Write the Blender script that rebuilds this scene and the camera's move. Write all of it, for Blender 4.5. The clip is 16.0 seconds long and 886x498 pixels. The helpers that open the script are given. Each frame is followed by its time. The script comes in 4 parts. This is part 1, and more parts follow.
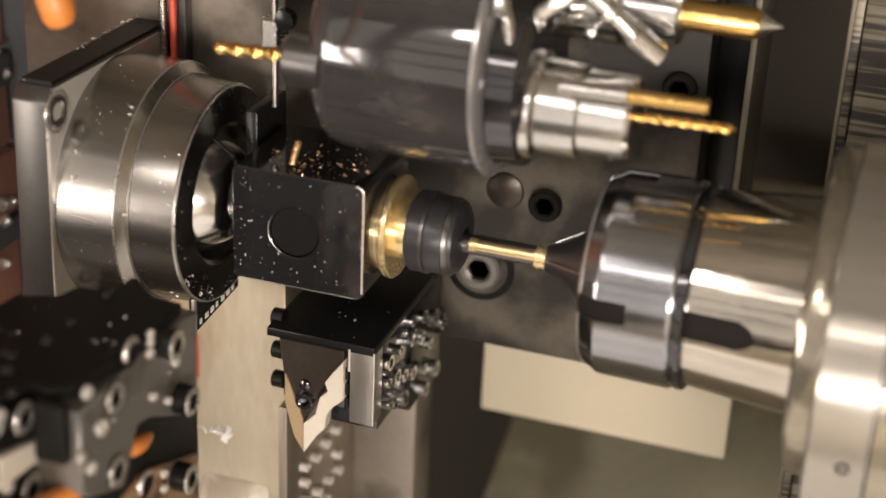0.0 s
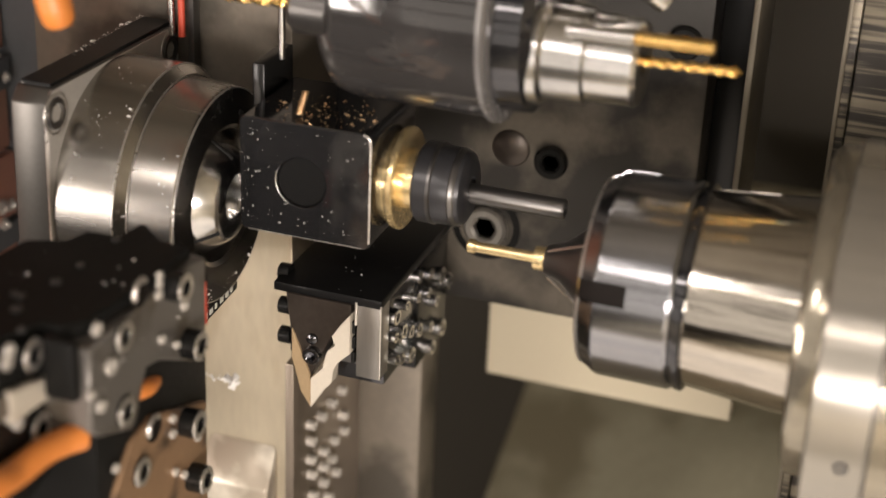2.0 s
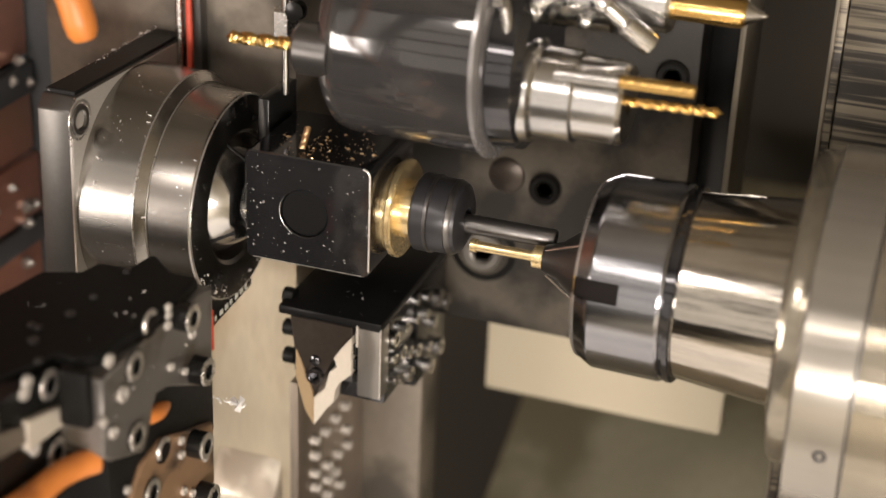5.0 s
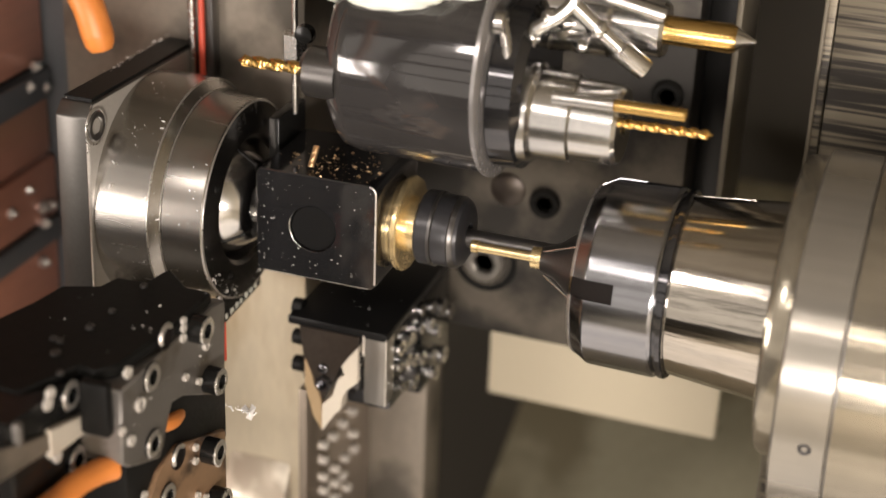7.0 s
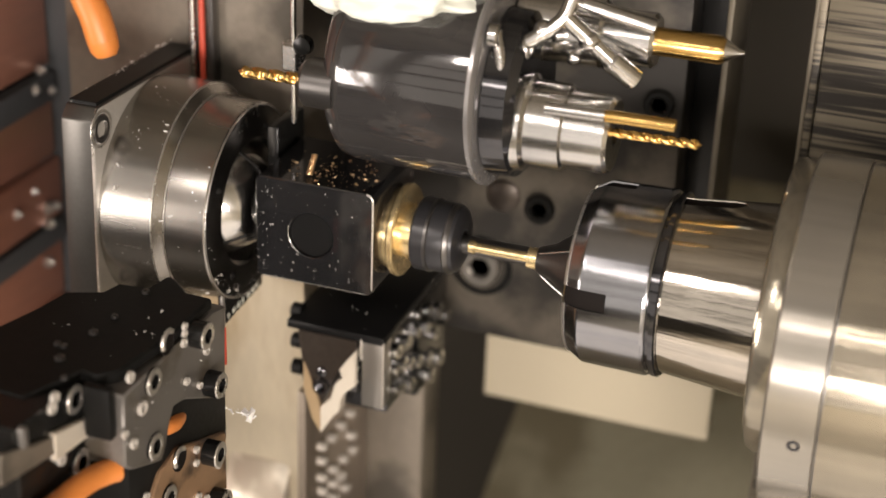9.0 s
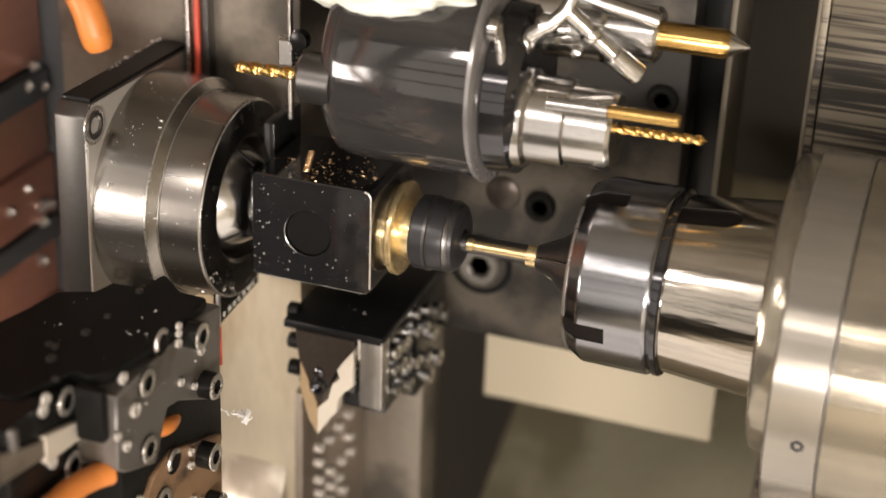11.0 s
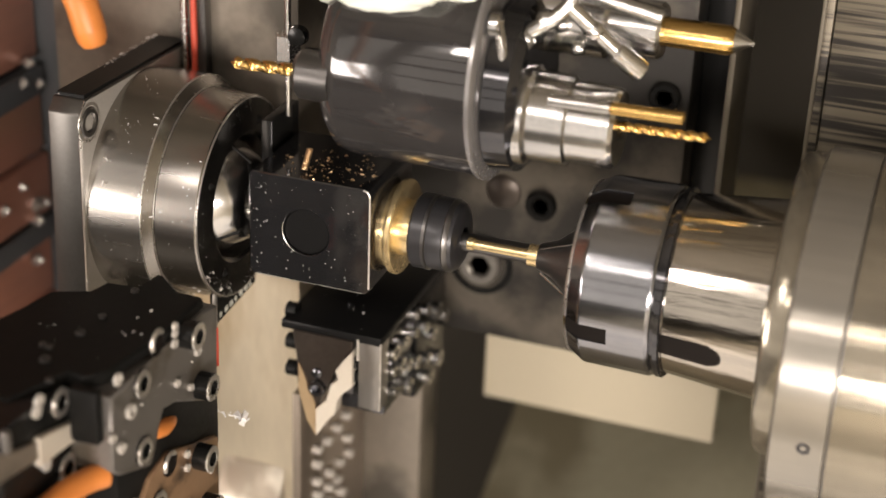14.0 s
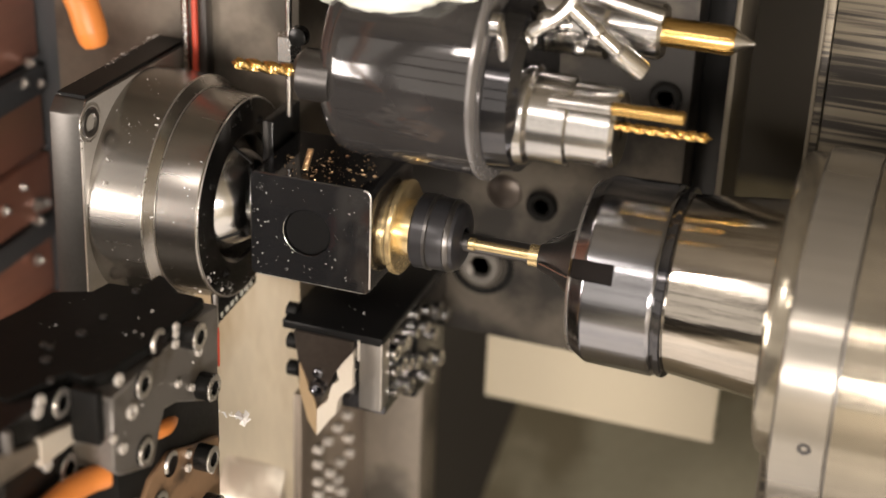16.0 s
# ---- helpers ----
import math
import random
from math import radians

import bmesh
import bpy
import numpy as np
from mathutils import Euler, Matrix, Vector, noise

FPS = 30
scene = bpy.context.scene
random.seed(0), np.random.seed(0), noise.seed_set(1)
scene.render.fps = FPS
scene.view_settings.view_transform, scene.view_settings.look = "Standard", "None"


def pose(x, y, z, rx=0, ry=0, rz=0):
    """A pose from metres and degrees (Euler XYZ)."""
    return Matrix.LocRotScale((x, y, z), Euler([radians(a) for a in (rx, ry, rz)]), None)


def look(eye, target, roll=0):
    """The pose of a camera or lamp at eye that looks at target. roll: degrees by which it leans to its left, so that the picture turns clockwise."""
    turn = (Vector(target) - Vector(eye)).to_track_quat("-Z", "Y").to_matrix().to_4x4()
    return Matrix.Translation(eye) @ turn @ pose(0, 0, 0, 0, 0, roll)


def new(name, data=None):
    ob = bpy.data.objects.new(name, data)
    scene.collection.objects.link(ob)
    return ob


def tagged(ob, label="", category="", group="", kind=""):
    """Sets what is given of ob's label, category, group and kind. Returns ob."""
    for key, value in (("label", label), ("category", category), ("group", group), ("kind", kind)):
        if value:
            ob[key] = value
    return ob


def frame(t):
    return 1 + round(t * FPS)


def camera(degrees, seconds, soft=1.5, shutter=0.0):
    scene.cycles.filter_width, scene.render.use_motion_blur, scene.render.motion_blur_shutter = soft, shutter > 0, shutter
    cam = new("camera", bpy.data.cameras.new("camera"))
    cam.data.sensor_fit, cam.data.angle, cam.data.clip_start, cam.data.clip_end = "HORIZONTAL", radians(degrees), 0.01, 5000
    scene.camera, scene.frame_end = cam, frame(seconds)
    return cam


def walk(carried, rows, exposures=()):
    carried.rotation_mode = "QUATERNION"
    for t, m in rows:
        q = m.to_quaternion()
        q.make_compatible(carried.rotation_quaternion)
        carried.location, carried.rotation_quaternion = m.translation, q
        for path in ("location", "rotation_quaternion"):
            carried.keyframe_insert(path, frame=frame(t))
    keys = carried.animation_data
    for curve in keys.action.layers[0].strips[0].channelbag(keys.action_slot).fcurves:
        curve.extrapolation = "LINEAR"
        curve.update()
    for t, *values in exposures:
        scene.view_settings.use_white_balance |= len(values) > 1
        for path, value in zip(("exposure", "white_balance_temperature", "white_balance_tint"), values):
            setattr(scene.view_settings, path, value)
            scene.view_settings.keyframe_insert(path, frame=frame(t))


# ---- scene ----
cam = camera(30, 16.0, soft=1.6)
cam.data.dof.use_dof = True
cam.data.dof.focus_distance, cam.data.dof.aperture_fstop = 0.428, 8.4
CAM = [
    (0.0, 0.1054, -0.3483, 0.172, 64.459, -2.356, 19.013),
    (0.5, 0.1055, -0.3482, 0.1713, 64.548, -2.34, 18.966),
    (1.0, 0.1056, -0.3485, 0.1706, 64.68, -2.305, 18.947),
    (1.5, 0.1057, -0.3487, 0.1703, 64.739, -2.304, 18.964),
    (2.0, 0.1062, -0.3492, 0.1708, 64.732, -2.28, 18.986),
    (2.5, 0.1071, -0.3506, 0.1721, 64.666, -2.257, 19.044),
    (3.0, 0.1081, -0.3526, 0.1737, 64.602, -2.218, 19.104),
    (3.5, 0.1091, -0.3543, 0.1753, 64.509, -2.187, 19.16),
    (4.0, 0.1118, -0.36, 0.179, 64.407, -2.143, 19.28),
    (6.5, 0.1166, -0.3725, 0.1863, 64.289, -2.067, 19.537),
    (7.0, 0.1197, -0.3791, 0.1907, 64.2, -2.021, 19.629),
    (7.5, 0.1218, -0.384, 0.1938, 64.134, -1.99, 19.677),
    (8.0, 0.123, -0.3867, 0.1955, 64.119, -1.977, 19.706),
    (8.5, 0.1236, -0.3878, 0.196, 64.122, -1.977, 19.709),
    (9.0, 0.123, -0.3861, 0.1954, 64.114, -1.995, 19.663),
    (11.5, 0.1202, -0.3787, 0.1911, 64.088, -2.016, 19.56),
    (12.0, 0.119, -0.3761, 0.1896, 64.113, -2.036, 19.52),
    (12.5, 0.1188, -0.376, 0.1892, 64.118, -2.04, 19.505),
    (13.0, 0.1189, -0.376, 0.1893, 64.108, -2.045, 19.513),
    (13.5, 0.119, -0.376, 0.1893, 64.091, -2.046, 19.528),
    (14.0, 0.119, -0.376, 0.1894, 64.091, -2.044, 19.532),
    (14.5, 0.1191, -0.3761, 0.1895, 64.09, -2.048, 19.535),
    (15.0, 0.1191, -0.3761, 0.1896, 64.089, -2.056, 19.535),
    (15.5, 0.1191, -0.376, 0.1896, 64.084, -2.05, 19.515),
    (16.0, 0.1189, -0.376, 0.1896, 64.075, -2.038, 19.551)
]
walk(cam, [(r[0], pose(*r[1:])) for r in CAM])

# tool platen travel from its first position, in metres
PLATEN = [
    (0.0, 0.0000, 0.0000, 0.0000),
    (0.7, 0.0000, 0.0000, 0.0000),
    (0.8, -0.0003, 0.0035, 0.0061),
    (0.9, -0.0006, 0.0064, 0.0110),
    (2.1, -0.0005, 0.0063, 0.0111),
    (2.2, -0.0007, 0.0042, 0.0102),
    (2.3, -0.0009, 0.0010, 0.0088),
    (2.5, -0.0009, 0.0010, 0.0088),
    (3.0, -0.0009, 0.0012, 0.0075),
    (3.5, -0.0007, 0.0005, 0.0068),
    (4.0, 0.0000, -0.0007, 0.0076),
    (6.5, -0.0009, 0.0036, 0.0013),
    (7.0, 0.0002, 0.0004, 0.0018),
    (7.5, 0.0000, 0.0006, 0.0006),
    (8.0, 0.0001, -0.0008, 0.0007),
    (8.5, 0.0001, -0.0010, 0.0007),
    (9.0, -0.0002, -0.0001, 0.0003),
    (11.5, 0.0008, -0.0021, 0.0012),
    (12.5, 0.0006, -0.0015, 0.0009),
    (16.0, 0.0006, -0.0015, 0.0009)
]

# ---- world: the lit workshop in front of the open cabin door ----
world = bpy.data.worlds.new("world")
scene.world = world
world.use_nodes = True
world.node_tree.nodes["Background"].inputs[0].default_value = (1.0, 0.89, 0.78, 1)
world.node_tree.nodes["Background"].inputs[1].default_value = 0.66


def area(name, eye, target, sx, sy, watts, colour=(1.0, 0.87, 0.70)):
    d = bpy.data.lights.new(name, "AREA")
    d.shape, d.size, d.size_y, d.energy, d.color = "RECTANGLE", sx, sy, watts, colour
    o = new(name, d)
    o.matrix_world = look(eye, target)
    return o

# ---- lamps of the machine cabin ----
LAMP = (1.0, 0.885, 0.81)
area("front_panel_light", (0.29, -0.72, -0.02), (-0.04, 0.0, 0.0), 0.56, 0.10, 5.0, LAMP)
area("side_panel_light", (-0.60, -0.72, -0.02), (-0.10, 0.0, 0.0), 0.28, 0.22, 3.5, LAMP)
# the low one is an added fill that brightens the spindle's underside
area("low_fill_light", (0.07, -0.09, -0.195), (0.07, -0.05, 0.0), 0.26, 0.24, 0.15, LAMP)
scene.view_settings.exposure = 0.35

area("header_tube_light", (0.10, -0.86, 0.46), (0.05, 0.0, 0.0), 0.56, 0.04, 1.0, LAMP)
area("spot_work_light", (-0.27, -0.74, 0.50), (-0.03, 0.0, 0.03), 0.05, 0.10, 0.9, LAMP)

# ---- small tools for building; lengths in millimetres ----
MM = 0.001


def root_place(ob):
    v = Vector((0, 0, 0))
    while ob is not None:
        v += ob.matrix_basis.translation
        ob = ob.parent
    return v


def mesh_from(name, bm, material, shift=Vector((0, 0, 0)), smooth=35):
    bmesh.ops.recalc_face_normals(bm, faces=bm.faces)
    for v in bm.verts:
        v.co = v.co * MM - shift
    me = bpy.data.meshes.new(name)
    bm.to_mesh(me)
    bm.free()
    me.materials.append(material)
    if smooth:
        for p in me.polygons:
            p.use_smooth = True
        me.set_sharp_from_angle(angle=radians(smooth))
    return me


def part(name, bm, material, parent, label="", smooth=35):
    ob = new(name, mesh_from(name, bm, material, root_place(parent), smooth))
    ob.parent = parent
    if label:
        ob["label"] = label
    return ob


def thing(name, base, label, category, group="", kind=""):
    e = new(name)
    e.empty_display_size = 0.01
    e.matrix_basis = Matrix.Translation(Vector(base) * MM)
    return tagged(e, label, category, group, kind)


def single(name, base, bm, material, label, category, group="", kind="", smooth=35):
    shift = Vector(base) * MM
    ob = new(name, mesh_from(name, bm, material, shift, smooth))
    ob.matrix_basis = Matrix.Translation(shift)
    return tagged(ob, label, category, group, kind)


def join(*bms):
    out = bms[0]
    for b in bms[1:]:
        me = bpy.data.meshes.new("tmp")
        b.to_mesh(me)
        out.from_mesh(me)
        bpy.data.meshes.remove(me)
        b.free()
    return out


def box(x0, x1, y0, y1, z0, z1, bevel=0.4, segs=2):
    bm = bmesh.new()
    bmesh.ops.create_cube(bm, size=1)
    for v in bm.verts:
        v.co = Vector(((x0 + x1) / 2 + v.co.x * (x1 - x0), (y0 + y1) / 2 + v.co.y * (y1 - y0), (z0 + z1) / 2 + v.co.z * (z1 - z0)))
    if bevel:
        bmesh.ops.bevel(bm, geom=bm.edges[:], offset=bevel, segments=segs, affect="EDGES", profile=0.5)
    return bm


def prism(points, axis, a, b, bevel=0.3, segs=1):
    """A polygon of (u, v) pushed along an axis from a to b. Axis x: (y, z); y: (x, z); z: (x, y)."""
    bm = bmesh.new()
    put = {"x": lambda u, v, w: (w, u, v), "y": lambda u, v, w: (u, w, v), "z": lambda u, v, w: (u, v, w)}[axis]
    lo = [bm.verts.new(put(u, v, a)) for u, v in points]
    hi = [bm.verts.new(put(u, v, b)) for u, v in points]
    n = len(points)
    bm.faces.new(lo)
    bm.faces.new(hi)
    for i in range(n):
        bm.faces.new((lo[i], lo[(i + 1) % n], hi[(i + 1) % n], hi[i]))
    bmesh.ops.recalc_face_normals(bm, faces=bm.faces)
    if bevel:
        bmesh.ops.bevel(bm, geom=bm.edges[:], offset=bevel, segments=segs, affect="EDGES", profile=0.5)
    return bm


def frame_of(d):
    d = Vector(d).normalized()
    u = d.cross(Vector((0, 0, 1)) if abs(d.z) < 0.9 else Vector((0, 1, 0))).normalized()
    return d, u, d.cross(u)


def revolve(origin, d, profile, n=48, radius=None, caps=True):
    """A body of revolution round the line from origin along d; profile: (way along d, radius).
    radius(i, angle, r): an own radius for station i."""
    o = Vector(origin)
    d, u, w = frame_of(d)
    bm = bmesh.new()
    rings = []
    for i, (s, r) in enumerate(profile):
        if r < 1e-6:
            rings.append([bm.verts.new(o + d * s)])
            continue
        ring = []
        for k in range(n):
            a = 2 * math.pi * k / n
            q = radius(i, a, r) if radius else r
            ring.append(bm.verts.new(o + d * s + (u * math.cos(a) + w * math.sin(a)) * q))
        rings.append(ring)
    for p, q in zip(rings, rings[1:]):
        for k in range(n):
            j = (k + 1) % n
            if len(p) == 1 and len(q) == 1:
                break
            if len(p) == 1:
                bm.faces.new((p[0], q[k], q[j]))
            elif len(q) == 1:
                bm.faces.new((p[k], p[j], q[0]))
            else:
                bm.faces.new((p[k], p[j], q[j], q[k]))
    if caps:
        for ring in (rings[0], rings[-1]):
            if len(ring) > 2:
                bm.faces.new(ring)
    return bm


def hexhole(at):
    def radius(i, a, r):
        if i in at:
            m = (a % (math.pi / 3)) - math.pi / 6
            return r * 0.87 / math.cos(m)
        return r
    return radius


def screw_mesh(r, h):
    """A socket-head screw along +x from 0 to h."""
    p = [(0, 0), (0, r), (h - 0.12 * r, r), (h, r * 0.88), (h, r * 0.62), (h - 0.10 * r, r * 0.54), (h - 0.8 * r, r * 0.54), (h - 0.8 * r, 0)]
    return revolve((0, 0, 0), (1, 0, 0), p, 24, hexhole((5, 6)))


SCREWS = {}


def screw(parent, at, d, r, h, material, name="screw", label=""):
    """A screw head as a part; alike heads share one mesh."""
    key = (r, h, material.name)
    if key not in SCREWS:
        SCREWS[key] = mesh_from(name, screw_mesh(r, h), material)
    ob = new(name, SCREWS[key])
    ob.parent = parent
    q = Vector((1, 0, 0)).rotation_difference(Vector(d).normalized())
    ob.matrix_basis = Matrix.Translation(Vector(at) * MM - root_place(parent)) @ q.to_matrix().to_4x4()
    if label:
        ob["label"] = label
    return ob


def rod(p0, p1, r, n=20, chamfer=0.0):
    p0, p1 = Vector(p0), Vector(p1)
    length = (p1 - p0).length
    c = chamfer
    prof = [(0, r - c), (c, r), (length - c, r), (length, r - c)] if c else [(0, r), (length, r)]
    return revolve(p0, p1 - p0, prof, n)


def sweep(points, r, n=12, cap=True):
    """A round tube along a smooth line through points."""
    pts = [Vector(p) for p in points]
    fine = []
    for i in range(len(pts) - 1):
        a, b = pts[max(i - 1, 0)], pts[i]
        c, d = pts[i + 1], pts[min(i + 2, len(pts) - 1)]
        for k in range(8):
            t = k / 8
            fine.append(0.5 * ((2 * b) + (c - a) * t + (2 * a - 5 * b + 4 * c - d) * t * t + (3 * b - a - 3 * c + d) * t ** 3))
    fine.append(pts[-1])
    bm = bmesh.new()
    rings, u = [], None
    for i, p in enumerate(fine):
        t = (fine[min(i + 1, len(fine) - 1)] - fine[max(i - 1, 0)]).normalized()
        if u is None:
            u = frame_of(t)[1]
        u = (u - t * u.dot(t)).normalized()
        w = t.cross(u)
        rings.append([bm.verts.new(p + (u * math.cos(2 * math.pi * k / n) + w * math.sin(2 * math.pi * k / n)) * r) for k in range(n)])
    for p, q in zip(rings, rings[1:]):
        for k in range(n):
            bm.faces.new((p[k], p[(k + 1) % n], q[(k + 1) % n], q[k]))
    if cap:
        bm.faces.new(rings[0])
        bm.faces.new(rings[-1])
    return bm


# ---- materials ----
def material(name, colour, rough, metal=0.0, vary=0.15, scale=60.0, bump=0.0, bump_scale=800.0, stretch=None, spots=None, coat=0.0, aniso=0.0, spec=0.5):
    """A surface with variation at two scales; stretch: the grain's scale along x, y, z; spots: (colour, share) of stains."""
    m = bpy.data.materials.new(name)
    m.use_nodes = True
    nt = m.node_tree
    b = nt.nodes["Principled BSDF"]
    b.inputs["Metallic"].default_value = metal
    b.inputs["Specular IOR Level"].default_value = spec
    b.inputs["Coat Weight"].default_value = coat
    b.inputs["Coat Roughness"].default_value = 0.15
    b.inputs["Anisotropic"].default_value = aniso
    co = nt.nodes.new("ShaderNodeTexCoord")
    mp = nt.nodes.new("ShaderNodeMapping")
    nt.links.new(co.outputs["Object"], mp.inputs["Vector"])
    if stretch:
        mp.inputs["Scale"].default_value = stretch
    big = nt.nodes.new("ShaderNodeTexNoise")
    big.inputs["Scale"].default_value, big.inputs["Detail"].default_value = scale, 4
    fine = nt.nodes.new("ShaderNodeTexNoise")
    fine.inputs["Scale"].default_value, fine.inputs["Detail"].default_value = bump_scale, 3
    nt.links.new(co.outputs["Object"], big.inputs["Vector"])
    nt.links.new(mp.outputs["Vector"], fine.inputs["Vector"])
    mix = nt.nodes.new("ShaderNodeMix")
    mix.data_type = "RGBA"
    c = Vector(colour)
    mix.inputs["A"].default_value = (*(c * (1 - vary)), 1)
    mix.inputs["B"].default_value = (*[min(1, k * (1 + vary)) for k in c], 1)
    add = nt.nodes.new("ShaderNodeMath")
    add.operation = "MULTIPLY_ADD"
    nt.links.new(fine.outputs["Fac"], add.inputs[0])
    add.inputs[1].default_value = 0.5
    half = nt.nodes.new("ShaderNodeMath")
    half.operation = "MULTIPLY"
    half.inputs[1].default_value = 0.5
    nt.links.new(big.outputs["Fac"], half.inputs[0])
    nt.links.new(half.outputs[0], add.inputs[2])
    nt.links.new(add.outputs[0], mix.inputs["Factor"])
    out = mix.outputs["Result"]
    if spots:
        st = nt.nodes.new("ShaderNodeTexNoise")
        st.inputs["Scale"].default_value, st.inputs["Detail"].default_value = spots[2] if len(spots) > 2 else 45, 6
        nt.links.new(mp.outputs["Vector"], st.inputs["Vector"])
        ramp = nt.nodes.new("ShaderNodeMapRange")
        ramp.inputs["From Min"].default_value = 0.62 - spots[1] * 0.3
        ramp.inputs["From Max"].default_value = 0.74 - spots[1] * 0.3
        nt.links.new(st.outputs["Fac"], ramp.inputs["Value"])
        m2 = nt.nodes.new("ShaderNodeMix")
        m2.data_type = "RGBA"
        nt.links.new(ramp.outputs["Result"], m2.inputs["Factor"])
        nt.links.new(out, m2.inputs["A"])
        m2.inputs["B"].default_value = (*spots[0], 1)
        out = m2.outputs["Result"]
    nt.links.new(out, b.inputs["Base Color"])
    rr = nt.nodes.new("ShaderNodeMapRange")
    rr.inputs["To Min"].default_value, rr.inputs["To Max"].default_value = max(0.02, rough * 0.75), min(1, rough * 1.3)
    nt.links.new(add.outputs[0], rr.inputs["Value"])
    nt.links.new(rr.outputs["Result"], b.inputs["Roughness"])
    if bump:
        bp = nt.nodes.new("ShaderNodeBump")
        bp.inputs["Strength"].default_value, bp.inputs["Distance"].default_value = bump, 0.0002
        nt.links.new(fine.outputs["Fac"], bp.inputs["Height"])
        nt.links.new(bp.outputs["Normal"], b.inputs["Normal"])
    return m


STEEL = material("ground_steel", (0.52, 0.50, 0.47), 0.26, 1.0, 0.18, 50, 0.05, 1500)
TURNED = material("turned_steel", (0.36, 0.343, 0.318), 0.25, 1.0, 0.35, 40, 0.16, 420, (0.05, 1, 1), ((0.33, 0.31, 0.28), 0.35, 70))
CHROME = material("polished_steel", (0.66, 0.65, 0.63), 0.20, 1.0, 0.1, 40, 0.02, 600)
DARK = material("blackened_steel", (0.095, 0.095, 0.10), 0.10, 0.88, 0.3, 60, 0.02, 1500)
# on the flange top this black replaces a dark reflection
TOPFACE = material("near_black_steel", (0.009, 0.009, 0.009), 0.3, 0.0, 0.3, 60, 0.08, 900, spec=0.12)
SLATE = material("slate_grey_paint", (0.10, 0.105, 0.11), 0.42, 0.2, 0.25, 30, 0.05, 500)
SHANK = material("dark_brown_shank", (0.055, 0.045, 0.037), 0.3, 0.6, 0.4, 90, 0.06, 700)
CLAMP = material("brushed_clamp_steel", (0.30, 0.285, 0.26), 0.32, 0.8, 0.25, 60, 0.06, 700, (1, 1, 0.1))
# carbide as its flank looks in warm light, set as base colour
INSERT = material("warm_lit_carbide", (0.50, 0.37, 0.22), 0.3, 0.5, 0.2, 90, 0.05, 1500)
# lit copy of the flange steel for its front face
FACE = material("lit_ground_face", (0.50, 0.48, 0.44), 0.35, 0.4, 0.2, 60, 0.06, 900)
GANG = material("dull_gang_plate", (0.34, 0.29, 0.235), 0.42, 0.6, 0.3, 30, 0.1, 500, (1, 1, 0.2), ((0.17, 0.14, 0.11), 0.4, 26))
# pale base colour carries the sheen of light on the post's foot
FOOT = material("bright_sheen_foot", (0.76, 0.71, 0.60), 0.30, 0.3, 0.3, 40, 0.08, 300, None, ((0.38, 0.33, 0.26), 0.4, 40))
ENDRING = material("smooth_grey_ring", (0.36, 0.35, 0.345), 0.25, 0.7, 0.15, 60, 0.0, 900)
RAIL = material("tan_rail_paint", (0.15, 0.13, 0.095), 0.5, 0.2, 0.2, 30, 0.05, 500)
BLACK = material("black_oxide", (0.009, 0.009, 0.0085), 0.24, 0.0, 0.3, 60, 0.06, 1200, spec=0.25)
GUN = material("gunmetal", (0.15, 0.145, 0.14), 0.30, 0.9, 0.2, 40, 0.06, 1200)
BRASS = material("brass", (0.88, 0.69, 0.37), 0.25, 0.85, 0.12, 80, 0.05, 1500)
TIN = material("titanium_nitride", (0.70, 0.46, 0.16), 0.22, 1.0, 0.15, 80, 0.05, 1500)
CARBIDE = material("carbide", (0.62, 0.57, 0.48), 0.35, 0.2, 0.15, 90, 0.05, 1500)
CREAM = material("cream_paint", (0.53, 0.475, 0.35), 0.45, 0.0, 0.06, 20, 0.05, 500)
CAST = material("dirty_cast_plate", (0.105, 0.092, 0.073), 0.45, 0.5, 0.35, 30, 0.15, 500, None, ((0.022, 0.02, 0.017), 0.75, 28))
PLATE = material("milled_plate", (0.60, 0.53, 0.395), 0.38, 0.65, 0.2, 30, 0.08, 600, (1, 1, 0.25), ((0.38, 0.295, 0.18), 0.45, 40))
SHEET = material("brushed_sheet", (0.19, 0.165, 0.12), 0.45, 0.4, 0.5, 20, 0.15, 500, (0.03, 1, 1.5), ((0.03, 0.026, 0.021), 0.6, 420))
WALL = material("cabin_paint", (0.50, 0.45, 0.34), 0.5, 0.0, 0.12, 8, 0.05, 300, None, ((0.25, 0.22, 0.16), 0.3, 12))
CABIN = material("grey_cabin_paint", (0.26, 0.235, 0.19), 0.45, 0.0, 0.2, 8, 0.05, 300, None, ((0.12, 0.105, 0.08), 0.4, 9))
DARKWALL = material("oily_dark_wall", (0.055, 0.048, 0.035), 0.45, 0.1, 0.3, 12, 0.05, 300)
COPPER = material("brown_way_cover", (0.45, 0.205, 0.14), 0.33, 0.3, 0.35, 25, 0.08, 400, (1, 0.15, 1), ((0.42, 0.22, 0.14), 0.35, 40))
ORANGE = material("orange_hose_rubber", (0.62, 0.21, 0.045), 0.4, 0.0, 0.12, 60, 0.05, 800)
RED = material("red_hose", (0.55, 0.075, 0.04), 0.4, 0.0, 0.15, 60, 0.05, 800)
RAG = material("pale_plastic", (0.72, 0.74, 0.66), 0.4, 0.0, 0.12, 60, 0.1, 400)
CHIP = material("brass_chip", (0.62, 0.43, 0.24), 0.30, 0.9, 0.25, 200, 0.0)
FLECK = material("bright_fleck", (0.95, 0.91, 0.83), 0.32, 0.2, 0.2, 200, 0.0)

